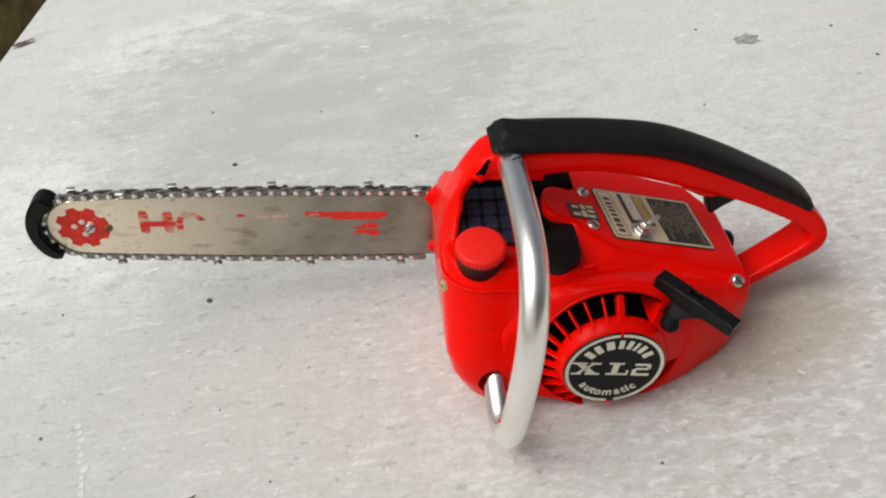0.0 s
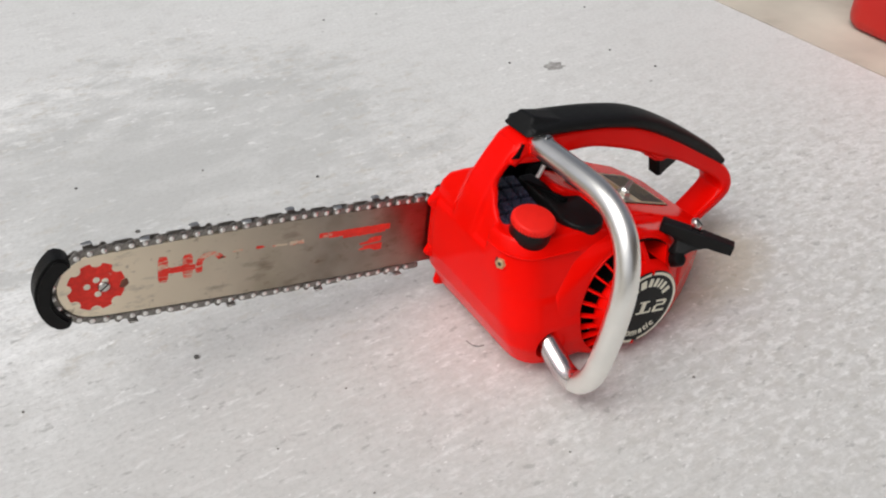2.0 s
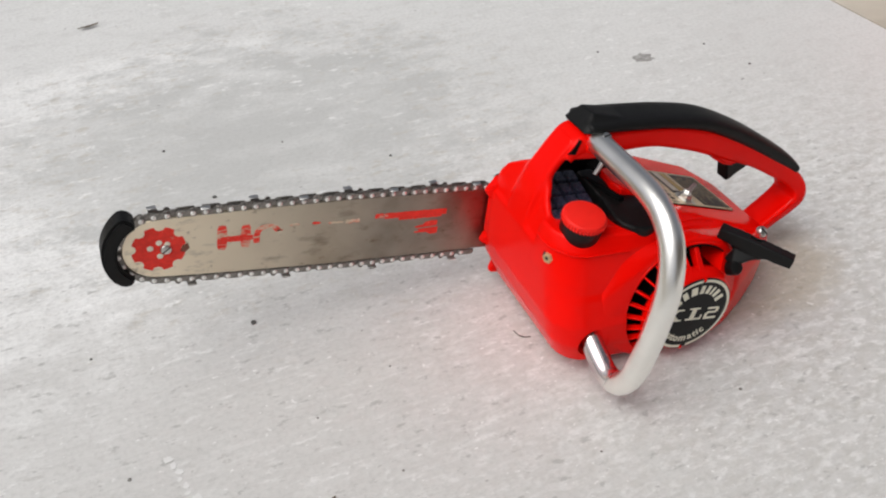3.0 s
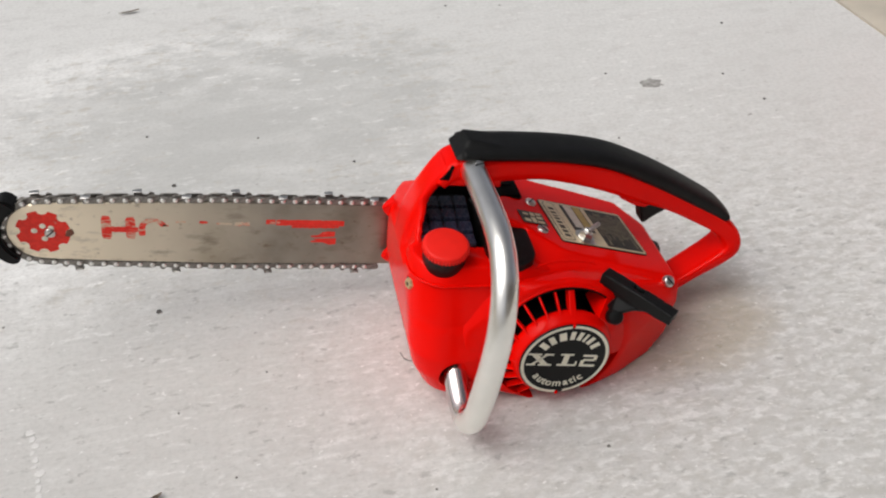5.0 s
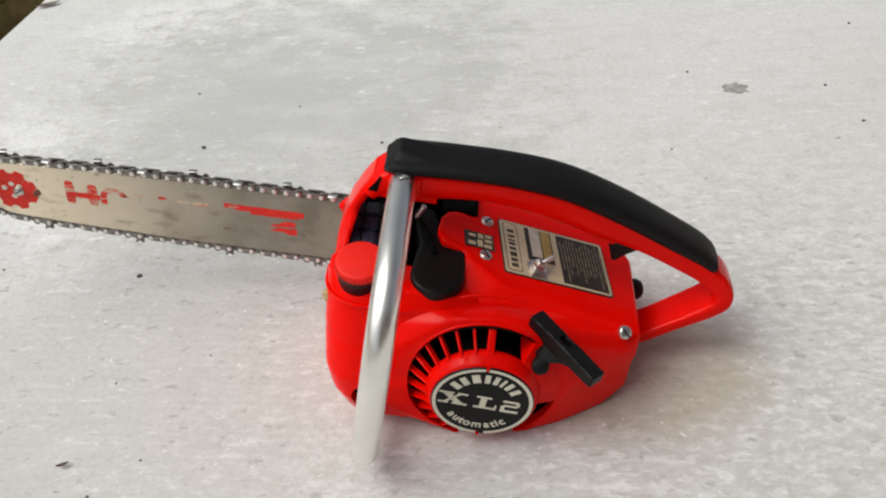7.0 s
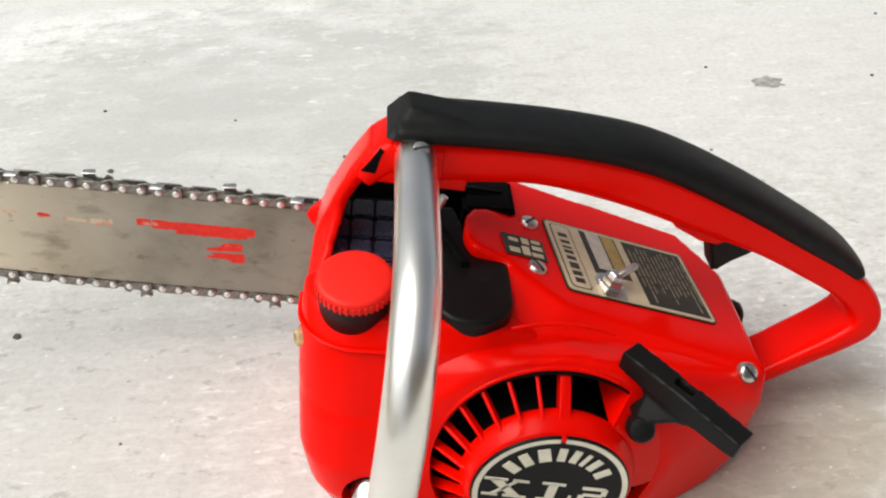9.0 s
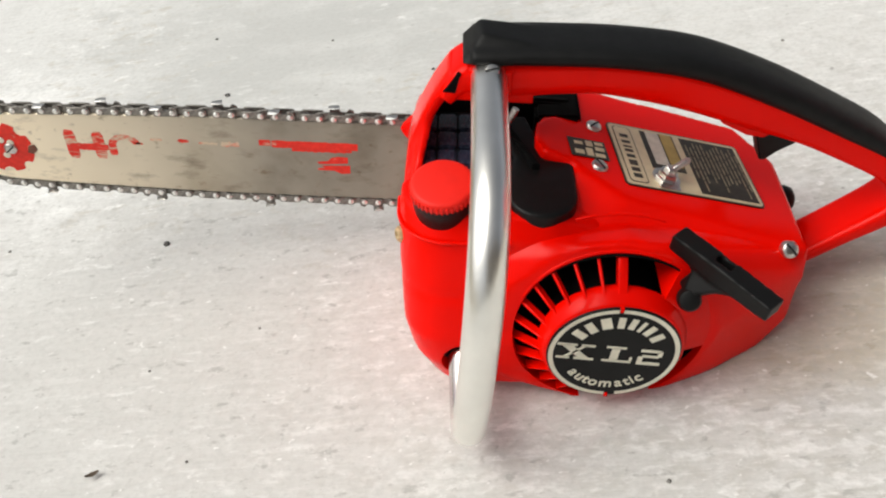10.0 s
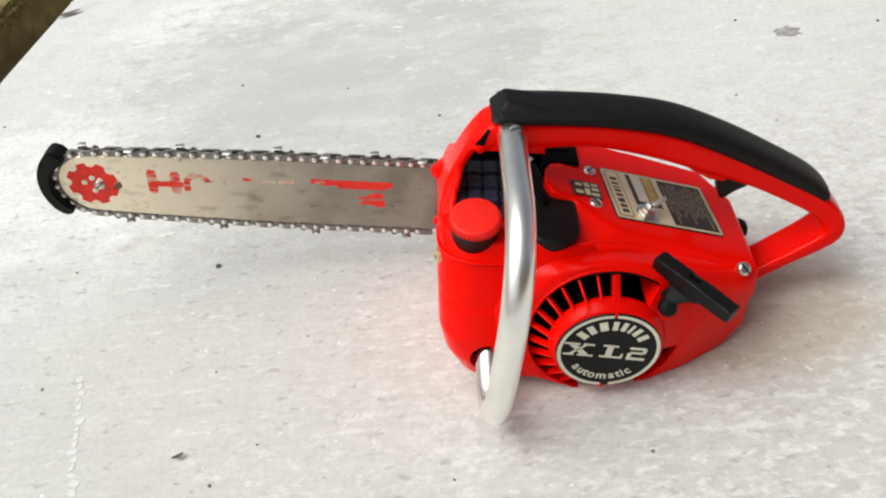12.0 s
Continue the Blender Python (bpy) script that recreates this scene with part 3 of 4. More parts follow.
part("chamber_wall", lathe([(0.0523, 0.0), (0.0523, 0.030), (0.0515, 0.030), (0.0515, 0.0)], (HUB_U, -0.108, HUB_W), (0, -1, 0), 64, closed=False), CAVITY, saw, "fan chamber wall painted black as shade")
drum = lathe([(0.030, -0.002), (0.0375, 0.001), (0.0392, 0.0035), (0.0394, 0.0060), (0.0388, 0.0080), (0.0368, 0.0135), (0.0358, 0.0145), (0.033, 0.0148)], (HUB_U, -0.1425, HUB_W), (0, -1, 0), 72)
grille = part("starter_drum", drum, RED, saw, "red conical starter drum")
part("drum_core", lathe([(0.031, -0.028), (0.031, 0.0)], (HUB_U, -0.141, HUB_W), (0, -1, 0), 40), CAVITY, grille, "core painted black as shade behind the drum")
FINS = (89, 103, 117, 131, 145, 159, 173, 187, 201, 215, 229, 242)
for a in FINS:
    wide = 0.0024 if a == 89 else 0.0008
    c, s_ = math.cos(radians(a)), math.sin(radians(a))
    side = Vector((-s_, 0, c)) * wide
    pts = []
    deep = 0.010 if a == 89 else 0.006
    for r, v0, v1 in ((0.0372, -0.1528 + deep, -0.1528), (0.0530, -0.1405 + 0.006 * s_ + deep, -0.1405 + 0.006 * s_)):
        base = Vector(disc_point(r, a, 0))
        for v in (v0, v1):
            for sg in (-1, 1):
                pts.append(base + side * sg + Vector((0, v, 0)))
    part("fin", hull(pts, 0.0003, 1), RED, grille)
for lo, hi in ((-12, 22), (20, 45), (44, 54)):
    pts = [disc_point(r, a, v) for a in np.linspace(lo, hi, 5) for r, v in ((0.038, -0.12), (0.038, -0.1495), (0.0535, -0.12), (0.0535, -0.1412 + 0.005 * math.sin(radians(a))))]
    part("closed_sector", hull(pts, 0.0012, 3), RED, grille)
pts = [disc_point(r, a, v) for a in np.linspace(256, 308, 7) for r, v in ((0.038, -0.12), (0.038, -0.147), (0.0520, -0.12), (0.0520, -0.1345))]
part("closed_sector", hull(pts, 0.0008), RED, grille)

lip = [disc_point(0.0534, a, -0.1420 + 0.006 * math.sin(radians(a))) for a in range(62, 215, 6)]
part("grille_lip", pipe(lip, 0.0011, 10, 2), RED, cover_part, "raised red lip round the grille")
crease = [disc_point(0.0665, a, -0.1365 + 0.006 * math.sin(radians(a))) for a in range(70, 111, 5)]
part("housing_crease", pipe([(p[0], p[1] + 0.0085, p[2] - 0.0005) for p in crease], 0.0009, 10, 2), RED, cover_part)

# round badge
badge = part("badge", lathe([(0.0352, -0.002), (0.0352, 0.0), (0.0349, 0.0008), (0.0330, 0.0009)], (HUB_U, -0.1573, HUB_W), (0, -1, 0), 72), BADGE, saw, "round black badge with cream lettering")
ring = bmesh.new()
for r0, r1, a0, a1 in ((0.0318, 0.0343, -82, 88), (0.0318, 0.0343, 92, 268)):
    pv = None
    for a in np.linspace(a0, a1, 48):
        now = [ring.verts.new(disc_point(r, a, -0.15845)) for r in (r0, r1)]
        if pv:
            ring.faces.new((pv[0], pv[1], now[1], now[0]))
        pv = now
part("badge_ring", ring, CREAM, badge, "thin cream ring")
BADGE_TURN = -6.0


def on_badge(x, y, turn=0.0):
    """A pose on the badge: x and y in its plane from its centre, upright letters turned by so many degrees."""
    k = radians(BADGE_TURN)
    px, py = x * math.cos(k) - y * math.sin(k), x * math.sin(k) + y * math.cos(k)
    return Matrix.Translation((HUB_U + px, -0.1585, HUB_W + py)) @ pose(0, 0, 0, 90, 0, 0) @ pose(0, 0, 0, 0, 0, BADGE_TURN + turn)


def slab_on_badge(x, y, w, h, turn=0.0, shear=0.0):
    bm = prism([(-w / 2 - shear, -h / 2), (w / 2 - shear, -h / 2), (w / 2 + shear, h / 2), (-w / 2 + shear, h / 2)], 2, -0.0002, 0.0003)
    bm.transform(on_badge(x, y, turn))
    return bm


for a in (90, 270):
    tab = hull([disc_point(r, a + da, v) for r in (0.0330, 0.0358) for da in (-1.6, 1.6) for v in (-0.1560, -0.1592)], 0.0002, 1)
    part("badge_tab", tab, RED, badge, "small red tab over the badge rim")


def marks_on_badge(shapes):
    """Flat outlines in the badge's plane, as one mesh."""
    bms = []
    for o in shapes:
        b = prism(o, 2, -0.0002, 0.0003)
        b.transform(on_badge(0, 0))
        bms.append(b)
    return joined(*bms)


def bar_shape(x, y, w, h, slant=0.0):
    return [(x - w / 2 - slant, y - h / 2), (x + w / 2 - slant, y - h / 2), (x + w / 2 + slant, y + h / 2), (x - w / 2 + slant, y + h / 2)]


# brand marks as plain shapes: eight blocks on the upper arc, three shapes in the middle
for a, w in zip((147, 130, 111, 93.5, 79.5, 67.5, 55, 39), (4.4, 4.4, 5.4, 3.5, 3.2, 1.9, 3.2, 3.5)):
    part("brand_block", slab_on_badge(0.0247 * math.cos(radians(a)), 0.0247 * math.sin(radians(a)), w / 1000, 0.0076, a - 90), CREAM, badge)
hourglass = [[(-0.0288, 0.0052), (-0.0232, 0.0052), (-0.0122, -0.0048), (-0.0178, -0.0048)], bar_shape(-0.0205, 0.0002, 0.0018, 0.0100, 0.0048),
             bar_shape(-0.0255, 0.0052, 0.0105, 0.0013), bar_shape(-0.0143, 0.0052, 0.0072, 0.0013), bar_shape(-0.0262, -0.0052, 0.0072, 0.0013), bar_shape(-0.0150, -0.0052, 0.0105, 0.0013)]
angle_mark = [bar_shape(0.0005, 0.0004, 0.0042, 0.0100), bar_shape(0.0005, 0.0056, 0.0105, 0.0013), bar_shape(0.0025, -0.0050, 0.0155, 0.0014), bar_shape(0.0096, -0.0032, 0.0013, 0.0040)]
stack = [bar_shape(0.0190, 0.0050, 0.0105, 0.0017), bar_shape(0.0242, 0.0030, 0.0024, 0.0040), bar_shape(0.0195, 0.0007, 0.0090, 0.0015), bar_shape(0.0145, -0.0020, 0.0026, 0.0042), bar_shape(0.0195, -0.0050, 0.0125, 0.0019)]
for shapes in (hourglass, angle_mark, stack):
    part("brand_shape", marks_on_badge(shapes), CREAM, badge)
for k, ch in enumerate("automatic"):
    a = -136.5 + 22.2 * (0.0, 0.56, 1.02, 1.49, 2.22, 2.94, 3.40, 3.72, 4.12)[k]
    part("letter", lettering(ch, 0.0098, on_badge(0.0245 * math.cos(radians(a)), 0.0245 * math.sin(radians(a)), a + 90)), CREAM, badge)

# ---- handle: pillar, arch, rear strut, grip ----
HV = -0.0572
arch = strap([(0.0060, 0.164, HV, 0.0045, 0.0160), (0.0160, 0.1745, HV, 0.0085, 0.0155),
              (0.035, 0.1745, HV, 0.0115, 0.0155), (0.060, 0.1760, HV, 0.0106, 0.0152), (0.085, 0.1762, HV, 0.0103, 0.0152), (0.110, 0.1728, HV, 0.0112, 0.0152),
              (0.135, 0.1672, HV, 0.0118, 0.0152), (0.165, 0.1575, HV, 0.0116, 0.0152), (0.200, 0.1455, HV, 0.0108, 0.0150), (0.229, 0.1312, HV, 0.0094, 0.0150),
              (0.249, 0.1205, HV - 0.001, 0.0084, 0.0152), (0.2618, 0.1098, HV - 0.002, 0.0080, 0.0157), (0.2650, 0.0995, HV - 0.004, 0.0080, 0.0156), (0.2582, 0.0902, HV - 0.005, 0.0068, 0.0152),
              (0.238, 0.0758, HV - 0.007, 0.0056, 0.0145), (0.216, 0.0618, HV - 0.010, 0.0054, 0.0142), (0.190, 0.047, HV - 0.012, 0.0060, 0.0150)], 4.5)
handle = part("handle", arch, RED, saw, "red looped rear handle")
grip = strap([(0.0190, 0.1885, HV, 0.0044, 0.0180), (0.026, 0.1886, HV, 0.0050, 0.0186), (0.060, 0.1888, HV, 0.0054, 0.0182), (0.0986, 0.1872, HV, 0.0058, 0.0180),
              (0.137, 0.1812, HV, 0.0066, 0.0178), (0.1789, 0.1655, HV, 0.0072, 0.0175), (0.222, 0.1450, HV, 0.0068, 0.0170), (0.2410, 0.1352, HV, 0.0060, 0.0166), (0.2525, 0.1282, HV - 0.001, 0.0044, 0.0162)], 2.8)
horn = hull([(0.0135, HV - 0.015, 0.1855), (0.0125, HV + 0.015, 0.1850), (0.0242, HV - 0.006, 0.1978), (0.0230, HV + 0.010, 0.1976), (0.052, HV - 0.010, 0.1938), (0.052, HV + 0.010, 0.1938), (0.052, HV - 0.0176, 0.1885), (0.052, HV + 0.0176, 0.1885), (0.0185, HV - 0.0178, 0.1862), (0.0185, HV + 0.0176, 0.1862), (0.028, HV, 0.183)])
part("grip", moulded(joined(grip, horn), 0.0012, 7), RUBBER, saw, "black moulded grip with a peaked front end")
boss = hull([(0.0150, HV - 0.010, 0.163), (0.044, HV - 0.010, 0.160), (0.0150, HV - 0.010, 0.186), (0.044, HV - 0.010, 0.187), (0.0160, HV - 0.0170, 0.168), (0.042, HV - 0.0170, 0.166), (0.0165, HV - 0.0170, 0.184), (0.042, HV - 0.0170, 0.185)], 0.003, 3)
part("tube_boss", boss, RED, handle)
part("web", prism([(0.0005, 0.1640), (0.012, 0.1636), (0.0510, 0.1618), (0.0515, 0.1720), (0.014, 0.1725), (0.005, 0.1690)], 1, HV - 0.0148, HV + 0.012, 0.001), RED, handle)
# solid black piece paints the shade of a small pocket
part("pocket", prism([(0.0042, 0.1690), (0.0112, 0.1680), (0.0138, 0.1800), (0.0120, 0.1805)], 1, HV - 0.0158, HV + 0.008, 0.0006), CAVITY, handle, "small black piece painted as a shaded pocket beside the tube")
trigger = prism([(0.166, 0.152), (0.204, 0.139), (0.1960, 0.1320), (0.1885, 0.1268), (0.1830, 0.1212), (0.1800, 0.1212), (0.1770, 0.1300), (0.1735, 0.1400)], 1, HV - 0.0075, HV + 0.0065, 0.0012)
part("trigger", trigger, BLACK, saw, "black throttle trigger")
part("trigger_guard", prism([(0.138, 0.163), (0.186, 0.150), (0.184, 0.1425), (0.177, 0.1385), (0.168, 0.1400), (0.154, 0.1470)], 1, HV - 0.0125, HV + 0.0125, 0.003, 3), RED, handle)
part("rear_knob", lathe([(0.0050, -0.014), (0.0052, 0.001), (0.0072, 0.002), (0.0084, 0.0055), (0.0082, 0.0095), (0.0062, 0.0130), (0.0030, 0.0145)], (0.2005, -0.047, 0.0780), (1, 0, 0.15), 24), BLACK, saw, "small black knob")

# ---- front tube handle ----
def tube_u(w):
    return 0.0195 + (w - 0.03) * 0.055


bend = [(-0.068, 0.1785), (-0.095, 0.1785), (-0.125, 0.1785), (-0.147, 0.1770), (-0.165, 0.1715), (-0.1800, 0.1600), (-0.1895, 0.1440), (-0.1950, 0.1240), (-0.1965, 0.1000),
        (-0.1962, 0.0760), (-0.1940, 0.0535), (-0.1890, 0.0395), (-0.1800, 0.0302), (-0.1670, 0.0292), (-0.150, 0.0360), (-0.130, 0.0455)]
tube = part("front_tube_handle", pipe([(tube_u(w) - max(0.0, v + 0.176 if w < 0.05 else 0.0) * 0.07, v, w) for v, w in bend], 0.0091, 36, 6, dome=6), ALU, saw, "polished aluminium tube handle")


def screw(u, v, w, axis, r, parent, name="screw", slot=30.0, tall=0.0022):
    """A slotted screw with a domed head."""
    head = part(name, lathe([(r, -0.003), (r, tall * 0.4), (r * 0.86, tall * 0.8), (r * 0.5, tall)], (u, v, w), axis, 24), STEEL, parent, "slotted zinc screw")
    m = Matrix.Translation((u, v, w)) @ Vector((0, 0, 1)).rotation_difference(Vector(axis)).to_matrix().to_4x4() @ pose(0, 0, 0, 0, 0, slot)
    # dark strip laid on the head paints the slot's shade
    cut = box(-r * 0.9, r * 0.9, -r * 0.13, r * 0.13, tall * 0.7, tall * 1.08)
    cut.transform(m)
    part("slot", cut, DARK, head)
    return head


screw(tube_u(0.18) + 0.0012, -0.0800, 0.1860, (0.08, -0.42, 0.9), 0.0040, saw, slot=20)
screw(0.1900, -0.1130, 0.0990, (0.2, -0.75, 0.63), 0.0047, saw, slot=-40)
# dark disc and core paint the shade round and inside the bolt head
bolt = part("front_bolt", lathe([(0.0062, -0.003), (0.0060, 0.0008), (0.0050, 0.0010)], (-0.0162, -0.1085, 0.1030), (-0.92, -0.38, 0.12), 20), DARK, saw, "tan zinc bolt on the tank front, shade painted round it")
part("bolt_head", lathe([(0.0046, 0.0), (0.0044, 0.0030), (0.0034, 0.0042), (0.0020, 0.0043), (0.0017, 0.0030)], (-0.0162, -0.1085, 0.1030), (-0.92, -0.38, 0.12), 6), BOLT, bolt)
part("bolt_socket", lathe([(0.0019, 0.0), (0.0019, 0.0033)], (-0.0162, -0.1085, 0.1030), (-0.92, -0.38, 0.12), 12), DARK, bolt)
screw(0.0893, -0.0435, top_w(0.0893), (0.28, 0, 1), 0.0046, saw, slot=50)
screw(0.0888, -0.0802, top_w(0.0888), (0.28, 0, 1), 0.0046, saw, slot=-60)

# ---- fuel cap ----
part("filler_neck", lathe([(0.0150, -0.014), (0.0152, 0.004), (0.0160, 0.005), (0.0160, 0.0190), (0.0150, 0.0196)], cap_at, cap_ax, 40), BLACK, saw, "black ring under the fuel cap")
cap = part("fuel_cap", lathe([(0.0162, 0.0196), (0.0166, 0.0200), (0.0166, 0.0238), (0.0162, 0.0248), (0.0154, 0.0254), (0.0140, 0.0257), (0.004, 0.0260)], cap_at, cap_ax, 60), RED_CAP, saw, "red ribbed plastic fuel cap")
turn = Vector((0, 0, 1)).rotation_difference(cap_ax).to_matrix().to_4x4()
rib_mesh = mesh_of("rib", box(0.0158, 0.0173, -0.0006, 0.0006, 0.0198, 0.0238, 0.0002, 1))
rib_mesh.materials.append(RED_CAP)
for k in range(40):
    part("rib", rib_mesh, RED_CAP, cap).matrix_basis = Matrix.Translation(cap_at) @ turn @ pose(0, 0, 0, 0, 0, k * 9)

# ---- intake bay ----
# bay floor and shroud get their deep shade from black colour
part("engine_bay", box(-0.004, 0.082, -0.078, 0.000, 0.100, 0.1125, 0.002), CAVITY, saw, "engine bay floor painted black as shade")
part("bay_back", hull([(-0.008, -0.03, 0.11), (0.078, -0.03, 0.11), (-0.008, -0.014, 0.11), (0.078, -0.014, 0.11), (-0.003, -0.03, 0.1385), (0.030, -0.03, 0.1395), (0.0775, -0.03, 0.136), (0.0, -0.020, 0.128), (0.0775, -0.014, 0.130)], 0.002), CAVITY, saw, "engine shroud painted black as shade behind the filter")
filt_m = Matrix.Translation((0.0105, -0.0720, 0.1265)) @ pose(0, 0, 0, 13, 0, 0)
fb = box(-0.0225, 0.0245, -0.023, 0.035, -0.016, 0.0, 0.0015)
fb.transform(filt_m)
# black bed paints the gaps between the filter cells as shade
filt = part("air_filter", fb, CAVITY, saw, "blue-black gridded air filter")
tile_mesh = mesh_of("filter_cell", box(-0.0051, 0.0051, -0.0059, 0.0059, -0.002, 0.0026, 0.0010, 2))
tile_mesh.materials.append(FILTER)
for i in range(4):
    for j in range(4):
        part("filter_cell", tile_mesh, FILTER, filt).matrix_basis = filt_m @ pose(-0.0155 + i * 0.0113, -0.0145 + j * 0.0130, 0)
pad = []
for cu, cv, cr, top in ((0.0566, -0.1045, 0.0186, 0.1290), (0.0580, -0.0800, 0.0165, 0.1305)):
    for k in range(20):
        a = k * math.tau / 20
        pad += [(cu + cr * math.cos(a), cv + cr * math.sin(a), 0.098), (cu + cr * math.cos(a), cv + cr * math.sin(a), top)]
knob = joined(hull(pad), hull([(0.042, -0.085, 0.100), (0.067, -0.085, 0.100), (0.034, -0.045, 0.105), (0.055, -0.045, 0.105), (0.044, -0.085, 0.128), (0.064, -0.085, 0.128), (0.036, -0.045, 0.136), (0.050, -0.045, 0.136)]))
part("intake_duct", moulded(knob, 0.0012, 8), BLACK, saw, "black plastic intake duct with rounded end")
# solid black block and strip stand in for shaded openings
part("choke_shade_block", box(0.0560, 0.0820, -0.043, -0.012, 0.112, 0.1340, 0.002), CAVITY, saw, "black block painted as a shaded opening beside the engine cover")
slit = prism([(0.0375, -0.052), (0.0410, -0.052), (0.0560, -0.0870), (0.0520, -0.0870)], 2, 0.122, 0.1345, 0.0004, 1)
part("duct_shade_strip", slit, CAVITY, saw, "black strip painted as a shaded slot across the duct")
part("throttle_pin", pipe([(0.0385, -0.066, 0.1445), (0.0408, -0.066, 0.1495), (0.043, -0.0655, 0.1545)], 0.0019, 14, 3), STEEL, saw, "bright throttle pin")

# ---- plate, small decal and toggle switch on the cover ----
TOP = Matrix.Translation((0.1408, -0.0585, top_w(0.1408) + 0.0003)) @ pose(0, 0, 0, 0, math.degrees(math.atan(0.30)), 0) @ pose(0, 0, 0, 0, 0, 6.5)


def on_top(x0, x1, y0, y1, z, thick=0.0003, slant=0.0):
    bm = prism([(x0 + slant * y0, y0), (x1 + slant * y0, y0), (x1 + slant * y1, y1), (x0 + slant * y1, y1)], 2, z - thick, z)
    bm.transform(TOP)
    return bm


def rounded(x0, x1, y0, y1, r, z, thick=0.0004):
    o = []
    for cx, cy, a in ((x1 - r, y1 - r, 0), (x0 + r, y1 - r, 90), (x0 + r, y0 + r, 180), (x1 - r, y0 + r, 270)):
        o += [(cx + r * math.cos(radians(a + k * 15)), cy + r * math.sin(radians(a + k * 15))) for k in range(7)]
    bm = prism(o, 2, z - thick, z)
    bm.transform(TOP)
    return bm


PX0, PX1, PY0, PY1 = -0.0432, 0.0432, -0.0275, 0.0275
plate = part("name_plate", rounded(PX0, PX1, PY0, PY1, 0.003, 0.0006, 0.0008), PLATEBLACK, saw, "champagne and black foil instruction plate")
part("plate_face", rounded(PX0 + 0.0009, PX1 - 0.0009, PY0 + 0.0009, PY1 - 0.0009, 0.0025, 0.0008), PLATE, plate)
part("brand_frame", rounded(PX0 + 0.003, PX0 + 0.0145, PY0 + 0.003, PY1 - 0.003, 0.0025, 0.00095), PLATEBLACK, plate)
part("brand_field", rounded(PX0 + 0.0036, PX0 + 0.0139, PY0 + 0.0036, PY1 - 0.0036, 0.0022, 0.0011), PLATE, plate)
for y, w in zip((-0.0190, -0.0138, -0.0080, -0.0022, 0.0026, 0.0062, 0.0105, 0.0160), (3.4, 3.2, 4.4, 2.6, 2.4, 1.4, 2.2, 2.8)):
    part("brand_block", on_top(PX0 + 0.0062, PX0 + 0.0114, y - w / 2000, y + w / 2000, 0.00125), PLATEBLACK, plate)
part("picture_frame", on_top(-0.0225, -0.0010, -0.009, 0.0245, 0.00095), PLATEBLACK, plate)
part("picture_field", on_top(-0.0190, -0.0105, -0.0048, 0.0245, 0.0011), FOIL, plate)
part("picture_field", on_top(-0.0095, -0.0020, -0.0048, 0.0245, 0.0011), GOLD, plate)
part("caution_field", on_top(0.0035, PX1 - 0.003, PY0 + 0.003, PY1 - 0.003, 0.00095), PLATEBLACK, plate)
rnd = random.Random(5)
for k in range(13):
    x = 0.0062 + k * 0.00272
    y1 = PY1 - 0.005 - rnd.random() * 0.006
    y0 = PY0 + 0.005 + rnd.random() * 0.016
    while y1 - y0 > 0.003:
        ln = min(0.004 + rnd.random() * 0.007, y1 - y0)
        part("print_line", on_top(x - 0.0004, x + 0.0004, y1 - ln, y1, 0.0011), PRINT, plate)
        y1 -= ln + 0.0012
decal = part("decal", on_top(-0.0715, -0.0490, -0.0100, 0.0060, 0.0006), PLATEBLACK, saw, "small worn dark decal")
for x0, x1, y0, y1 in ((-0.0690, -0.0635, -0.0080, -0.0045), (-0.0620, -0.0580, -0.0085, -0.0020), (-0.0570, -0.0510, -0.0085, -0.0055), (-0.0680, -0.0630, 0.0005, 0.0030), (-0.0610, -0.0570, 0.0000, 0.0045), (-0.0560, -0.0505, -0.0030, 0.0000), (-0.0555, -0.0505, 0.0020, 0.0045)):
    part("decal_mark", on_top(x0, x1, y0, y1, 0.0009), PLATE, decal)
SW = Vector((-0.0168, -0.0168, 0.0008))
toggle = part("toggle_switch", lathe([(0.0066, -0.001), (0.0066, 0.0016), (0.0056, 0.0022), (0.0056, 0.0044), (0.0040, 0.0048), (0.0036, 0.0072), (0.0030, 0.0078)], TOP @ SW, (0.28, 0, 1), 6), STEEL, saw, "chrome toggle switch")
part("switch_washer", lathe([(0.0082, 0.0), (0.0082, 0.0008), (0.0060, 0.0010)], TOP @ SW, (0.28, 0, 1), 24), STEEL, toggle)
part("switch_bracket", rounded(SW.x - 0.0062, SW.x + 0.0068, SW.y - 0.0095, SW.y + 0.004, 0.0012, 0.0014, 0.0006), STEEL, toggle, "bright square bracket under the switch")
part("lever", pipe([TOP @ (SW + Vector(p)) for p in ((0.0082, 0.0032, 0.0120), (0.0055, 0.0022, 0.0100), (0.0028, 0.0010, 0.0078), (0.0, 0.0, 0.0050))], 0.0019, 14, 3, dome=4), STEEL, toggle)

# ---- rope pull handle ----
pa, pb = Vector((0.1235, -0.1285, 0.1215)), Vector((0.1625, -0.1730, 0.1160))
mid = (pa + pb) / 2
along = (pb - pa).normalized()
up = Vector((0, 0, 1)) - along * along.z
up.normalize()
across = along.cross(up)
m_pull = Matrix((along, across, up)).transposed().to_4x4()
m_pull.translation = mid
L = (pb - pa).length / 2
bar_bm = prism([(-L, -0.0050), (-0.004, -0.0062), (L, -0.0048), (L, 0.0042), (0.0, 0.0052), (-L, 0.0046)], 1, 0.0012, 0.0056, 0.0004, 1)
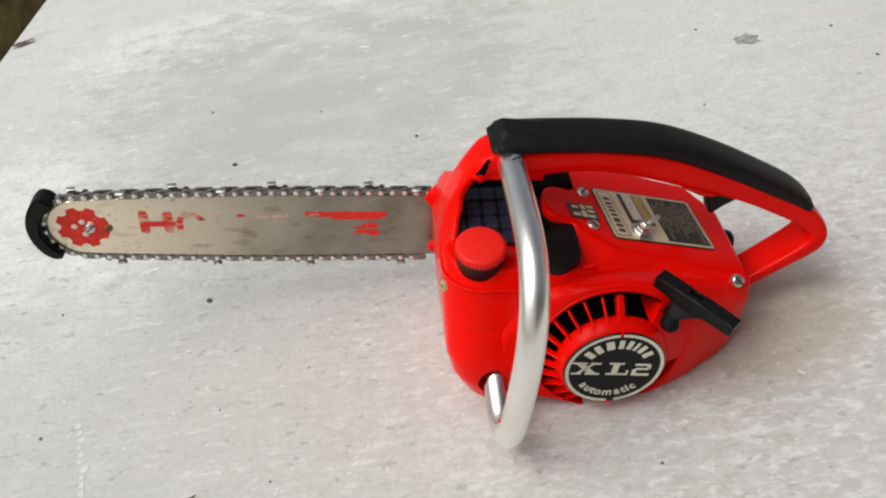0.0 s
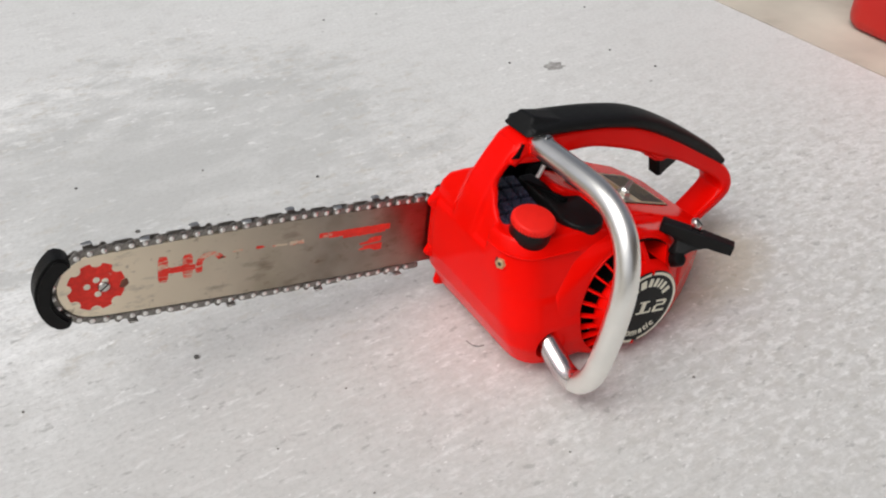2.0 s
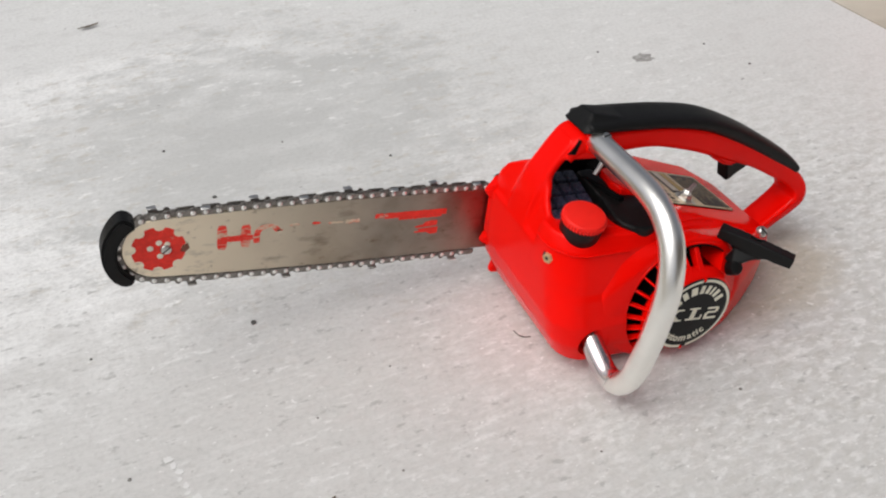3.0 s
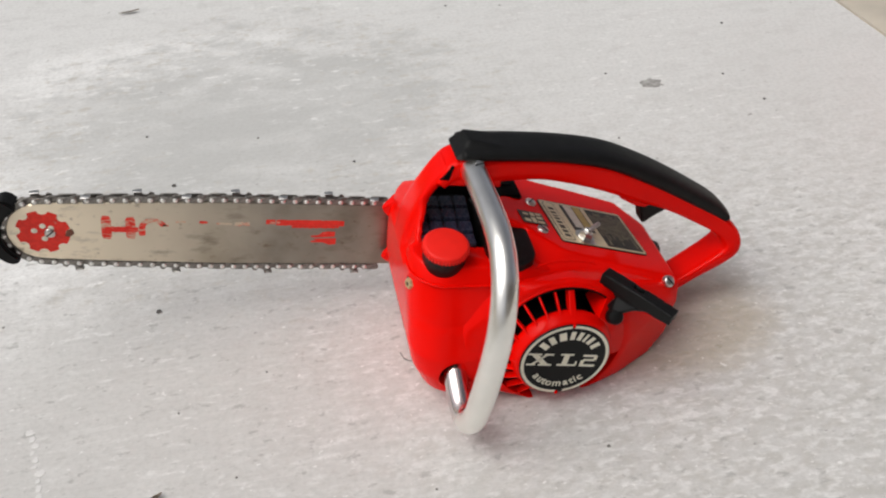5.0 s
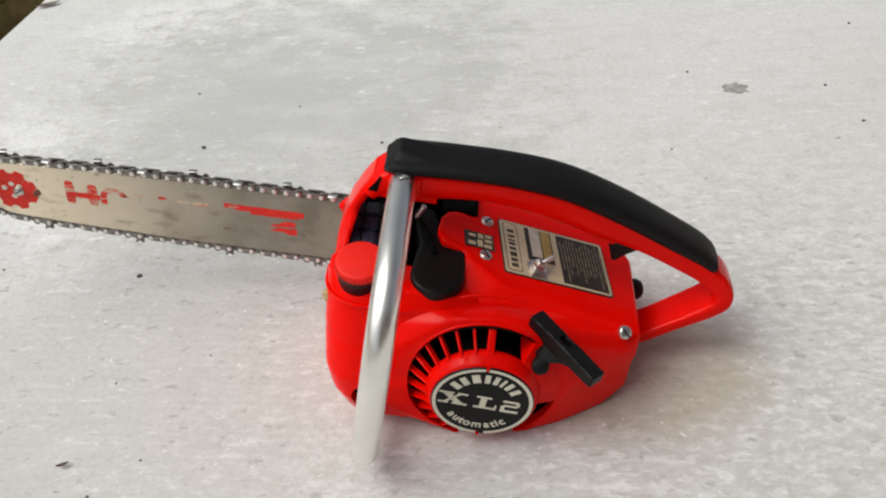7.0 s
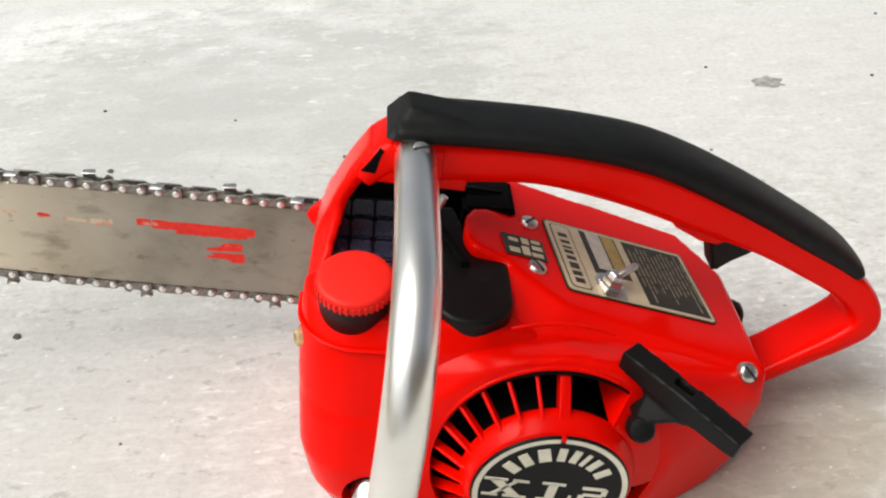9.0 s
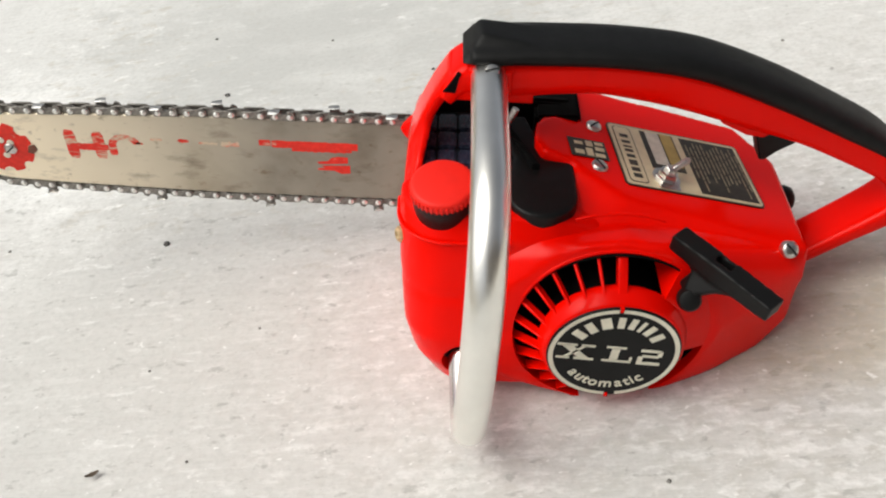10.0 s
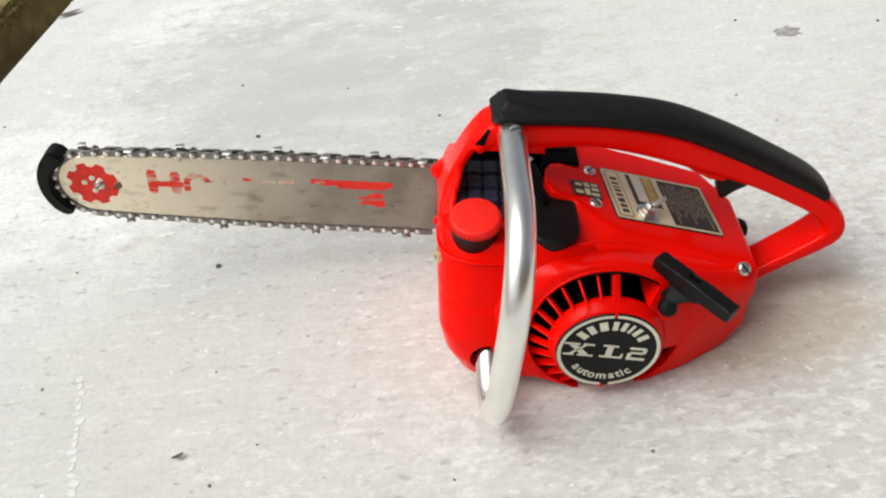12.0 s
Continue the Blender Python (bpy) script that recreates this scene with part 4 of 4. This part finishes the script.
back_bm = prism([(-L, -0.0050), (-0.004, -0.0062), (L, -0.0048), (L, 0.0042), (0.0032, 0.0050), (0.0028, -0.0022), (-0.0060, -0.0022), (-0.0064, 0.0050), (-L, 0.0046)], 1, -0.0056, 0.0018, 0.0003, 1)
rim_bm = prism([(-0.010, -0.0055), (0.008, -0.0055), (0.008, 0.0047), (-0.001, 0.0040), (-0.010, 0.0048)], 1, -0.0056, -0.0036, 0.0003, 1)
flare = hull([(-0.021, -0.0048, -0.0025), (-0.021, 0.0048, -0.0025), (0.015, -0.0048, -0.0025), (0.015, 0.0048, -0.0025), (-0.012, -0.0042, -0.012), (-0.012, 0.0042, -0.012), (0.002, -0.0042, -0.012), (0.002, 0.0042, -0.012)])
for b in (bar_bm, back_bm, rim_bm, flare):
    b.transform(m_pull)
neck_bm = hull([m_pull @ Vector(p) for p in ((-0.013, -0.0050, -0.007), (-0.013, 0.0050, -0.007), (0.005, -0.0050, -0.007), (0.005, 0.0050, -0.007))] +
               [Vector((0.1310 + a, -0.1450 + b, 0.1010)) for a in (-0.005, 0.005) for b in (-0.005, 0.005)])
pull = part("pull_handle", moulded(joined(bar_bm, back_bm, rim_bm, flare, neck_bm), 0.0008, 4), BLACK, saw, "black T-shaped starter pull handle")
part("rope_guide", lathe([(0.0060, -0.010), (0.0060, 0.0025), (0.0050, 0.0042), (0.003, 0.0048)], (0.1300, -0.1500, 0.0985), (-0.15, -0.8, 0.6), 28), BLACK, pull)
# ---- guide bar, chain, tip guard ----
BAR_M = Matrix.Translation((-0.2865, 0.0, 0.0777)) @ pose(0, 0, 0, 0, 2.3, 0)


def half(p):
    return 0.0262 + 0.0048 * min(1.0, max(0.0, p) / 0.14) ** 0.7


def edge(off, rear=0.268, n=60):
    """The bar's outline from the rear top round the nose to the rear bottom, pushed out by off."""
    top = [(p, half(p) + off) for p in np.linspace(rear, 0.0, n)]
    nose = [((0.0262 + off) * math.cos(radians(a)), (0.0262 + off) * math.sin(radians(a))) for a in range(96, 265, 6)]
    return top + nose + [(p, -half(p) - off) for p in np.linspace(0.0, rear, n)]


bar_bm = prism(edge(0.0, 0.30), 1, -0.0021, 0.0021, 0.0006, 1)
bar_bm.transform(BAR_M)
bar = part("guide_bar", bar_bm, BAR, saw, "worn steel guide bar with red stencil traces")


def on_bar(outline, lift=0.0024):
    bm = prism(outline, 1, -lift, -0.0018)
    bm.transform(BAR_M)
    return bm


gear = []
for k in range(8):
    a = 20 + k * 45
    gear += [(0.0197 * math.cos(radians(a + d)), 0.0197 * math.sin(radians(a + d))) for d in (-10.5, -6, 0, 6, 10.5)]
    bx, bz = 0.0200 * math.cos(radians(a + 22.5)), 0.0200 * math.sin(radians(a + 22.5))
    gear += [(bx + 0.0040 * math.cos(radians(a + 22.5 + d)), bz + 0.0040 * math.sin(radians(a + 22.5 + d))) for d in (250, 220, 180, 140, 110)]
star = part("nose_star", on_bar(gear), STENCIL, bar, "red painted sprocket star on the bar nose")
for x, z in ((-0.0062, 0.0012), (0.0002, 0.0058), (0.0008, -0.0062), (0.006, 0.004)):
    part("nose_rivet", lathe([(0.0023, 0.0), (0.0023, 0.0004), (0.0015, 0.0006)], BAR_M @ Vector((x, -0.0024, z)), (0, -1, 0), 14), CREAM, star)
screw(-0.2815, -0.0026, 0.0770, (0, -1, 0), 0.0042, bar, "nose_screw", 40, 0.0018)
rnd = random.Random(11)


def trace(x0, x1, z0, z1, mat, ragged=0.12, ends=0.06, lift=0.00225):
    """A painted stroke with ragged edges."""
    n = max(5, int((x1 - x0) / 0.0012))
    o = []
    for zz, sgn, order in ((z0, 1, range(n + 1)), (z1, -1, range(n, -1, -1))):
        for j in order:
            inset = ends * (z1 - z0) * (2.5 if j in (0, n) else 0)
            o.append((x0 + (x1 - x0) * j / n, zz + sgn * (rnd.random() * ragged * (z1 - z0) + inset)))
    part("stencil_trace", on_bar(o, lift), mat, bar)


# remains of the painted mark, from the nose to the body
trace(0.0425, 0.0500, -0.0068, 0.0165, WORN, 0.04)
trace(0.0450, 0.0700, 0.0005, 0.0062, STENCIL, 0.14, lift=0.00235)
trace(0.0605, 0.0680, -0.0062, 0.0158, WORN, 0.04)
hook = [(0.0812 + r * 0.0108 * math.cos(radians(a)), 0.0052 + r * 0.0090 * math.sin(radians(a))) for r, order in ((1.0, range(12, 200, 12)), (0.55, range(192, 6, -12))) for a in order]
part("stencil_trace", on_bar(hook, 0.00225), WORN, bar)
trace(0.0700, 0.0752, -0.0030, 0.0040, WORN, 0.1)
trace(0.0885, 0.0930, 0.0062, 0.0088, FAINT, 0.25)
trace(0.0985, 0.1060, 0.0100, 0.0128, FAINT, 0.25)
trace(0.1160, 0.1235, 0.0096, 0.0126, WORN, 0.2, 0.14)
trace(0.1300, 0.1420, 0.0088, 0.0112, FAINT, 0.3)
trace(0.1440, 0.1560, 0.0075, 0.0125, FAINT, 0.3)
trace(0.1690, 0.1765, 0.0102, 0.0150, STENCIL, 0.05, 0.02)
trace(0.1772, 0.2330, 0.0088, 0.0150, STENCIL, 0.10, 0.02)
trace(0.1900, 0.2290, 0.0062, 0.0100, STENCIL, 0.30, lift=0.00235)
part("stencil_trace", on_bar([(0.2060, -0.0012), (0.2130, -0.0002), (0.2155, 0.0026), (0.2200, 0.0036), (0.2262, 0.0032), (0.2262, -0.0016), (0.2150, -0.0026), (0.2070, -0.0028)], 0.00225), STENCIL, bar)
part("stencil_trace", on_bar([(0.2085, -0.0042), (0.2275, -0.0034), (0.2275, -0.0098), (0.2215, -0.0104), (0.2170, -0.0080), (0.2060, -0.0078), (0.2062, -0.0064), (0.2110, -0.0060)], 0.00225), STENCIL, bar)
part("grease_spot", on_bar([(0.0155, -0.0035), (0.0190, -0.0044), (0.0222, -0.0012), (0.0210, 0.0030), (0.0172, 0.0016)], 0.0026), SMUDGE, bar, "brown grease spot by the star")

# saw chain
chain = new("chain")
chain.parent = saw
tagged(chain, "oily dark saw chain with bright rivets")
line = edge(0.0026, 0.268, 80)
seglen = [0.0]
for a, b in zip(line, line[1:]):
    seglen.append(seglen[-1] + math.dist(a, b))
PITCH = 0.00925


def along_chain(d):
    i = int(np.searchsorted(seglen, d))
    i = min(max(i, 1), len(line) - 1)
    f = (d - seglen[i - 1]) / max(1e-9, seglen[i] - seglen[i - 1])
    return Vector((line[i - 1][0] + f * (line[i][0] - line[i - 1][0]), 0, line[i - 1][1] + f * (line[i][1] - line[i - 1][1])))


link_mesh = mesh_of("link", prism([(-0.0075, -0.0016), (-0.0060, -0.0029), (-0.003, -0.0022), (0.003, -0.0022), (0.0060, -0.0029), (0.0075, -0.0016), (0.0075, 0.0016), (0.0060, 0.0029), (0.003, 0.0030), (-0.003, 0.0030), (-0.0060, 0.0029), (-0.0075, 0.0016)], 1, -0.0006, 0.0006, 0.0003, 1))
drive_mesh = mesh_of("drive_link", prism([(-0.0070, 0.0020), (-0.0065, -0.0015), (-0.002, -0.0040), (0.002, -0.0040), (0.0065, -0.0015), (0.0070, 0.0020), (0.003, 0.0032), (-0.003, 0.0032)], 1, -0.0007, 0.0007, 0.0002, 1))
cutter_bm = prism([(-0.0076, -0.0026), (0.0076, -0.0026), (0.0080, 0.0016), (0.0072, 0.0036), (0.0052, 0.0044), (0.0040, 0.0040), (0.0030, 0.0022), (-0.0005, 0.0022), (-0.0018, 0.0038), (-0.0075, 0.0042), (-0.0080, 0.0010)], 1, -0.0007, 0.0007, 0.0002, 1)
plate_bm = hull([(-0.0085, -0.0036, 0.0036), (-0.0022, -0.0040, 0.0042), (-0.0085, 0.0008, 0.0038), (-0.0012, 0.0008, 0.0044), (-0.0085, -0.0034, 0.0043), (-0.0020, -0.0038, 0.0050), (-0.0085, 0.0008, 0.0045), (-0.0010, 0.0008, 0.0051)], 0.0002, 1)
for f in plate_bm.faces:
    f.material_index = 1
cutter_bm = joined(cutter_bm, plate_bm)
cutter_mesh = mesh_of("cutter", cutter_bm)
rivet_mesh = mesh_of("rivet", lathe([(0.0019, -0.0004), (0.0019, 0.0003), (0.0014, 0.0008), (0.0006, 0.0010)], (0, 0, 0), (0, -1, 0), 12))
for me, mt in ((link_mesh, CHAIN), (drive_mesh, CHAIN), (cutter_mesh, CHAIN), (rivet_mesh, RIVET)):
    me.materials.append(mt)
cutter_mesh.materials.append(BRIGHT)
count = int(seglen[-1] / PITCH)
for k in range(count):
    p, q = along_chain(k * PITCH + 0.003), along_chain((k + 1) * PITCH + 0.003)
    d = (p - q).normalized()
    nrm = Vector((-d.z, 0, d.x))
    if nrm.dot(p - Vector((max(p.x, 0), 0, 0))) < 0:
        nrm = -nrm
    y = nrm.cross(d)
    rot = Matrix((d, y, nrm)).transposed().to_4x4()
    c = (p + q) / 2
    if k % 2 == 0:
        far = k % 8 == 4
        for v in (-0.0025, 0.0025):
            cut = (k % 4 == 0) and ((v < 0) != far)
            flip = Matrix.Diagonal((1, 1 if y.y * v < 0 else -1, 1, 1))
            o = part("cutter" if cut else "link", cutter_mesh if cut else link_mesh, CHAIN, chain)
            o.matrix_basis = BAR_M @ Matrix.Translation(c + Vector((0, v, 0))) @ rot @ flip
    else:
        o = part("drive_link", drive_mesh, CHAIN, chain)
        o.matrix_basis = BAR_M @ Matrix.Translation(c) @ rot
    o = part("rivet", rivet_mesh, RIVET, chain)
    o.matrix_basis = BAR_M @ Matrix.Translation(p + Vector((0, -0.0032, 0)))

outer = [(0.0405 * math.cos(radians(a)), 0.0005 + 0.0405 * math.sin(radians(a))) for a in range(133, 219, 4)]
inner = [(0.0020 + 0.0315 * math.cos(radians(a)), 0.0275 * math.sin(radians(a))) for a in range(231, 124, -5)]
tips = [[(-0.0278, -0.0276), (-0.0240, -0.0287), (-0.0205, -0.0278), (-0.0185, -0.0252)], [(-0.0165, 0.0262), (-0.0195, 0.0294), (-0.0240, 0.0312)]]
guard_bm = prism(outer + tips[0] + inner + tips[1], 1, -0.0086, 0.0088, 0.0020, 4)
guard_bm.transform(BAR_M)
part("tip_guard", guard_bm, RUBBER, saw, "black plastic guard over the bar tip")
part("clutch_cover", hull([(0.012, 0.003, 0.03), (0.15, 0.003, 0.032), (0.012, 0.003, 0.088), (0.15, 0.003, 0.085), (0.02, 0.030, 0.036), (0.14, 0.030, 0.038), (0.02, 0.030, 0.080), (0.14, 0.030, 0.078)], 0.006, 3), RED, saw, "red clutch cover on the bar side")
part("under_body", hull([(0.03, -0.02, 0.022), (0.19, -0.03, 0.034), (0.03, -0.102, 0.022), (0.175, -0.102, 0.0305), (0.03, -0.02, 0.08), (0.19, -0.03, 0.08), (0.03, -0.102, 0.08), (0.18, -0.102, 0.08)], 0.003), RED, saw)

# ---- grit, leaves and stains on the slab ----
rnd = random.Random(3)


def grit(size):
    bm = bmesh.new()
    bmesh.ops.create_icosphere(bm, subdivisions=2, radius=size)
    for v in bm.verts:
        v.co *= 1 + 0.45 * noise.noise(v.co * (1.4 / size) + Vector((rnd.random() * 50, 0, 0)))
        v.co.z *= 0.55
    return bm


SPOTS = ((-0.213, 0.524, 3.2), (-0.208, 0.726, 3.0), (-0.244, 0.838, 2.2), (-0.013, 0.726, 2.2), (0.323, 0.850, 2.2), (0.464, 0.812, 2.2), (0.483, 0.741, 2.4), (0.528, 0.950, 2.4),
         (-0.116, 0.803, 1.8), (-0.348, 0.535, 1.6), (-0.525, 0.809, 1.8), (-0.333, 0.398, 1.8), (-0.176, 0.296, 1.9), (0.126, 0.294, 1.8), (-0.121, 0.428, 1.3),
         (-0.191, 0.399, 1.3), (0.285, 0.700, 1.8), (0.169, 1.112, 2.2), (0.246, 1.092, 1.8), (-0.147, 0.327, 1.3), (-0.006, 0.285, 1.4))
for x, y, s in SPOTS:
    thing("grit_crumb", grit(s / 1000 * 0.74), SPECK if s > 1.95 else PALESPECK, "small dark crumb of grit lying on the slab", "grit", group="grit on the slab").location = (x, y, s / 1000 * 0.3)


def leaf(length, width, curl):
    bm = bmesh.new()
    rows = []
    for i in range(9):
        t = i / 8
        w = width * math.sin(math.pi * min(1, t * 0.95 + 0.03)) ** 0.8
        x = (t - 0.5) * length
        z = 0.0012 + curl * (t - 0.5) ** 2
        rows.append([bm.verts.new((x, s * w / 2, z + abs(s) * curl * 0.2 + 0.0006 * rnd.random())) for s in (-1, 0, 1)])
    for a, b in zip(rows, rows[1:]):
        for k in range(2):
            bm.faces.new((a[k], a[k + 1], b[k + 1], b[k]))
    bmesh.ops.solidify(bm, geom=bm.faces[:], thickness=0.0005)
    return bm


for x, y, ln, wd, rz in ((-0.540, 1.096, 0.034, 0.010, 25), (-0.294, 1.213, 0.030, 0.006, 15), (-0.298, 1.338, 0.034, 0.006, 5), (-0.203, 0.321, 0.0085, 0.0035, 25)):
    thing("dry_leaf", leaf(ln, wd, 0.006), LEAF if ln > 0.02 else SMALLLEAF, "dry curled brown leaf lying on the slab", "leaf", group="leaves on the slab").matrix_world = pose(x, y, 0.0006, 0, 0, rz)


def blot(cx, cy, rx, ry, seed, z=0.0012):
    r = random.Random(seed)
    o = []
    for k in range(40):
        a = k * math.tau / 40
        f = 1 + 0.40 * noise.noise(Vector((math.cos(a) * 1.9 + seed, math.sin(a) * 1.9, 0))) + 0.25 * noise.noise(Vector((math.cos(a) * 6 + seed, math.sin(a) * 6, 3))) + r.uniform(-0.07, 0.07)
        o.append((cx + rx * f * math.cos(a), cy + ry * f * math.sin(a)))
    return prism(o, 2, z - 0.001, z)


thing("paint_chip_patch", blot(0.369, 0.812, 0.0125, 0.011, 4, 0.0006), STAIN, "bare grey patch where the paint has chipped off", "stain")

# ---- red can on the path, mulch litter beside the slab ----
can = bmesh.new()
prev = None
for inset, z in ((0.020, 0.0), (0.008, 0.003), (0.002, 0.010), (0.0, 0.020), (0.0, 0.285), (0.003, 0.294), (0.012, 0.301), (0.030, 0.305)):
    loop = []
    for cx, cy, a0 in ((0.200, 0.210, 0), (0.040, 0.210, 90), (0.040, 0.040, 180), (0.200, 0.040, 270)):
        loop += [can.verts.new((cx + (0.040 - inset) * math.cos(radians(a0 + k * 15)), cy + (0.040 - inset) * math.sin(radians(a0 + k * 15)), z)) for k in range(7)]
    if prev:
        for k in range(len(loop)):
            can.faces.new((prev[k], prev[(k + 1) % len(loop)], loop[(k + 1) % len(loop)], loop[k]))
    else:
        can.faces.new(loop[::-1])
    prev = loop
can.faces.new(prev)
thing("fuel_can", can, CANRED, "red plastic fuel can standing on the beige path", "can", m=pose(0.793, 0.470, -0.004, 0, 0, -4))

bm = bmesh.new()
for k in range(1500):
    y = rnd.uniform(0.2, 2.4)
    x = rnd.uniform(-0.80 + 0.10 * y, -0.60 + 0.03 * y)
    m = pose(x, y, -0.136 + rnd.random() * 0.014, rnd.uniform(-40, 40), rnd.uniform(-40, 40), rnd.uniform(0, 360))
    ln, wd = rnd.uniform(0.010, 0.032), rnd.uniform(0.005, 0.013)
    vs = [bm.verts.new(m @ Vector(p)) for p in ((-ln / 2, 0, 0), (0, -wd / 2, 0.002), (ln / 2, 0, 0), (0, wd / 2, 0.002))]
    bm.faces.new(vs)
thing("leaf_litter", bm, LITTER, "dark brown leaf litter in the gap beside the slab", "litter", kind="stuff")

# moss tufts along the verge's lip and dry stubble on its top
bm = bmesh.new()
for k in range(2600):
    f = rnd.random()
    y = 0.35 + 2.0 * f
    lip = np.interp(y, [p[1] for p in VERGE_EDGE], [p[0] for p in VERGE_EDGE])
    on_lip = rnd.random() < 0.6
    x = lip - (rnd.uniform(-0.006, 0.016) if on_lip else rnd.uniform(0.016, 0.35))
    z = -0.034 - max(0.0, x - lip + 0.004) * 2.0
    for q in range(3):
        a, tall, lean = rnd.uniform(0, math.tau), rnd.uniform(0.003, 0.010), rnd.uniform(0.002, 0.006)
        d = Vector((math.cos(a), math.sin(a), 0))
        side = Vector((-d.y, d.x, 0)) * rnd.uniform(0.0010, 0.0022)
        base = Vector((x, y, z))
        bm.faces.new([bm.verts.new(base - side), bm.verts.new(base + side), bm.verts.new(base + d * lean + Vector((0, 0, tall)))])
thing("moss", bm, MOSS, "olive moss and dry stubble along the verge", "moss", kind="stuff")

rnd = random.Random(21)
for k in range(16):
    f = k / 15
    x, y = -0.303 + 0.026 * f + rnd.uniform(-0.002, 0.002), 0.405 - 0.105 * f
    drip = blot(0, 0, rnd.uniform(0.0018, 0.0042), rnd.uniform(0.0014, 0.0034), k + 30, 0.0004)
    thing("paint_drip", drip, DRIP, "small white dried paint drip on the slab", "paint drip", group="row of paint drips", m=pose(x, y, 0))

thing("twig", pipe([(-0.010, 0.424, 0.0012), (-0.0085, 0.418, 0.0010), (-0.005, 0.4135, 0.0012), (0.000, 0.412, 0.0015)], 0.00045, 8, 4), PALESPECK, "thin dark curved fibre lying on the slab", "fibre")
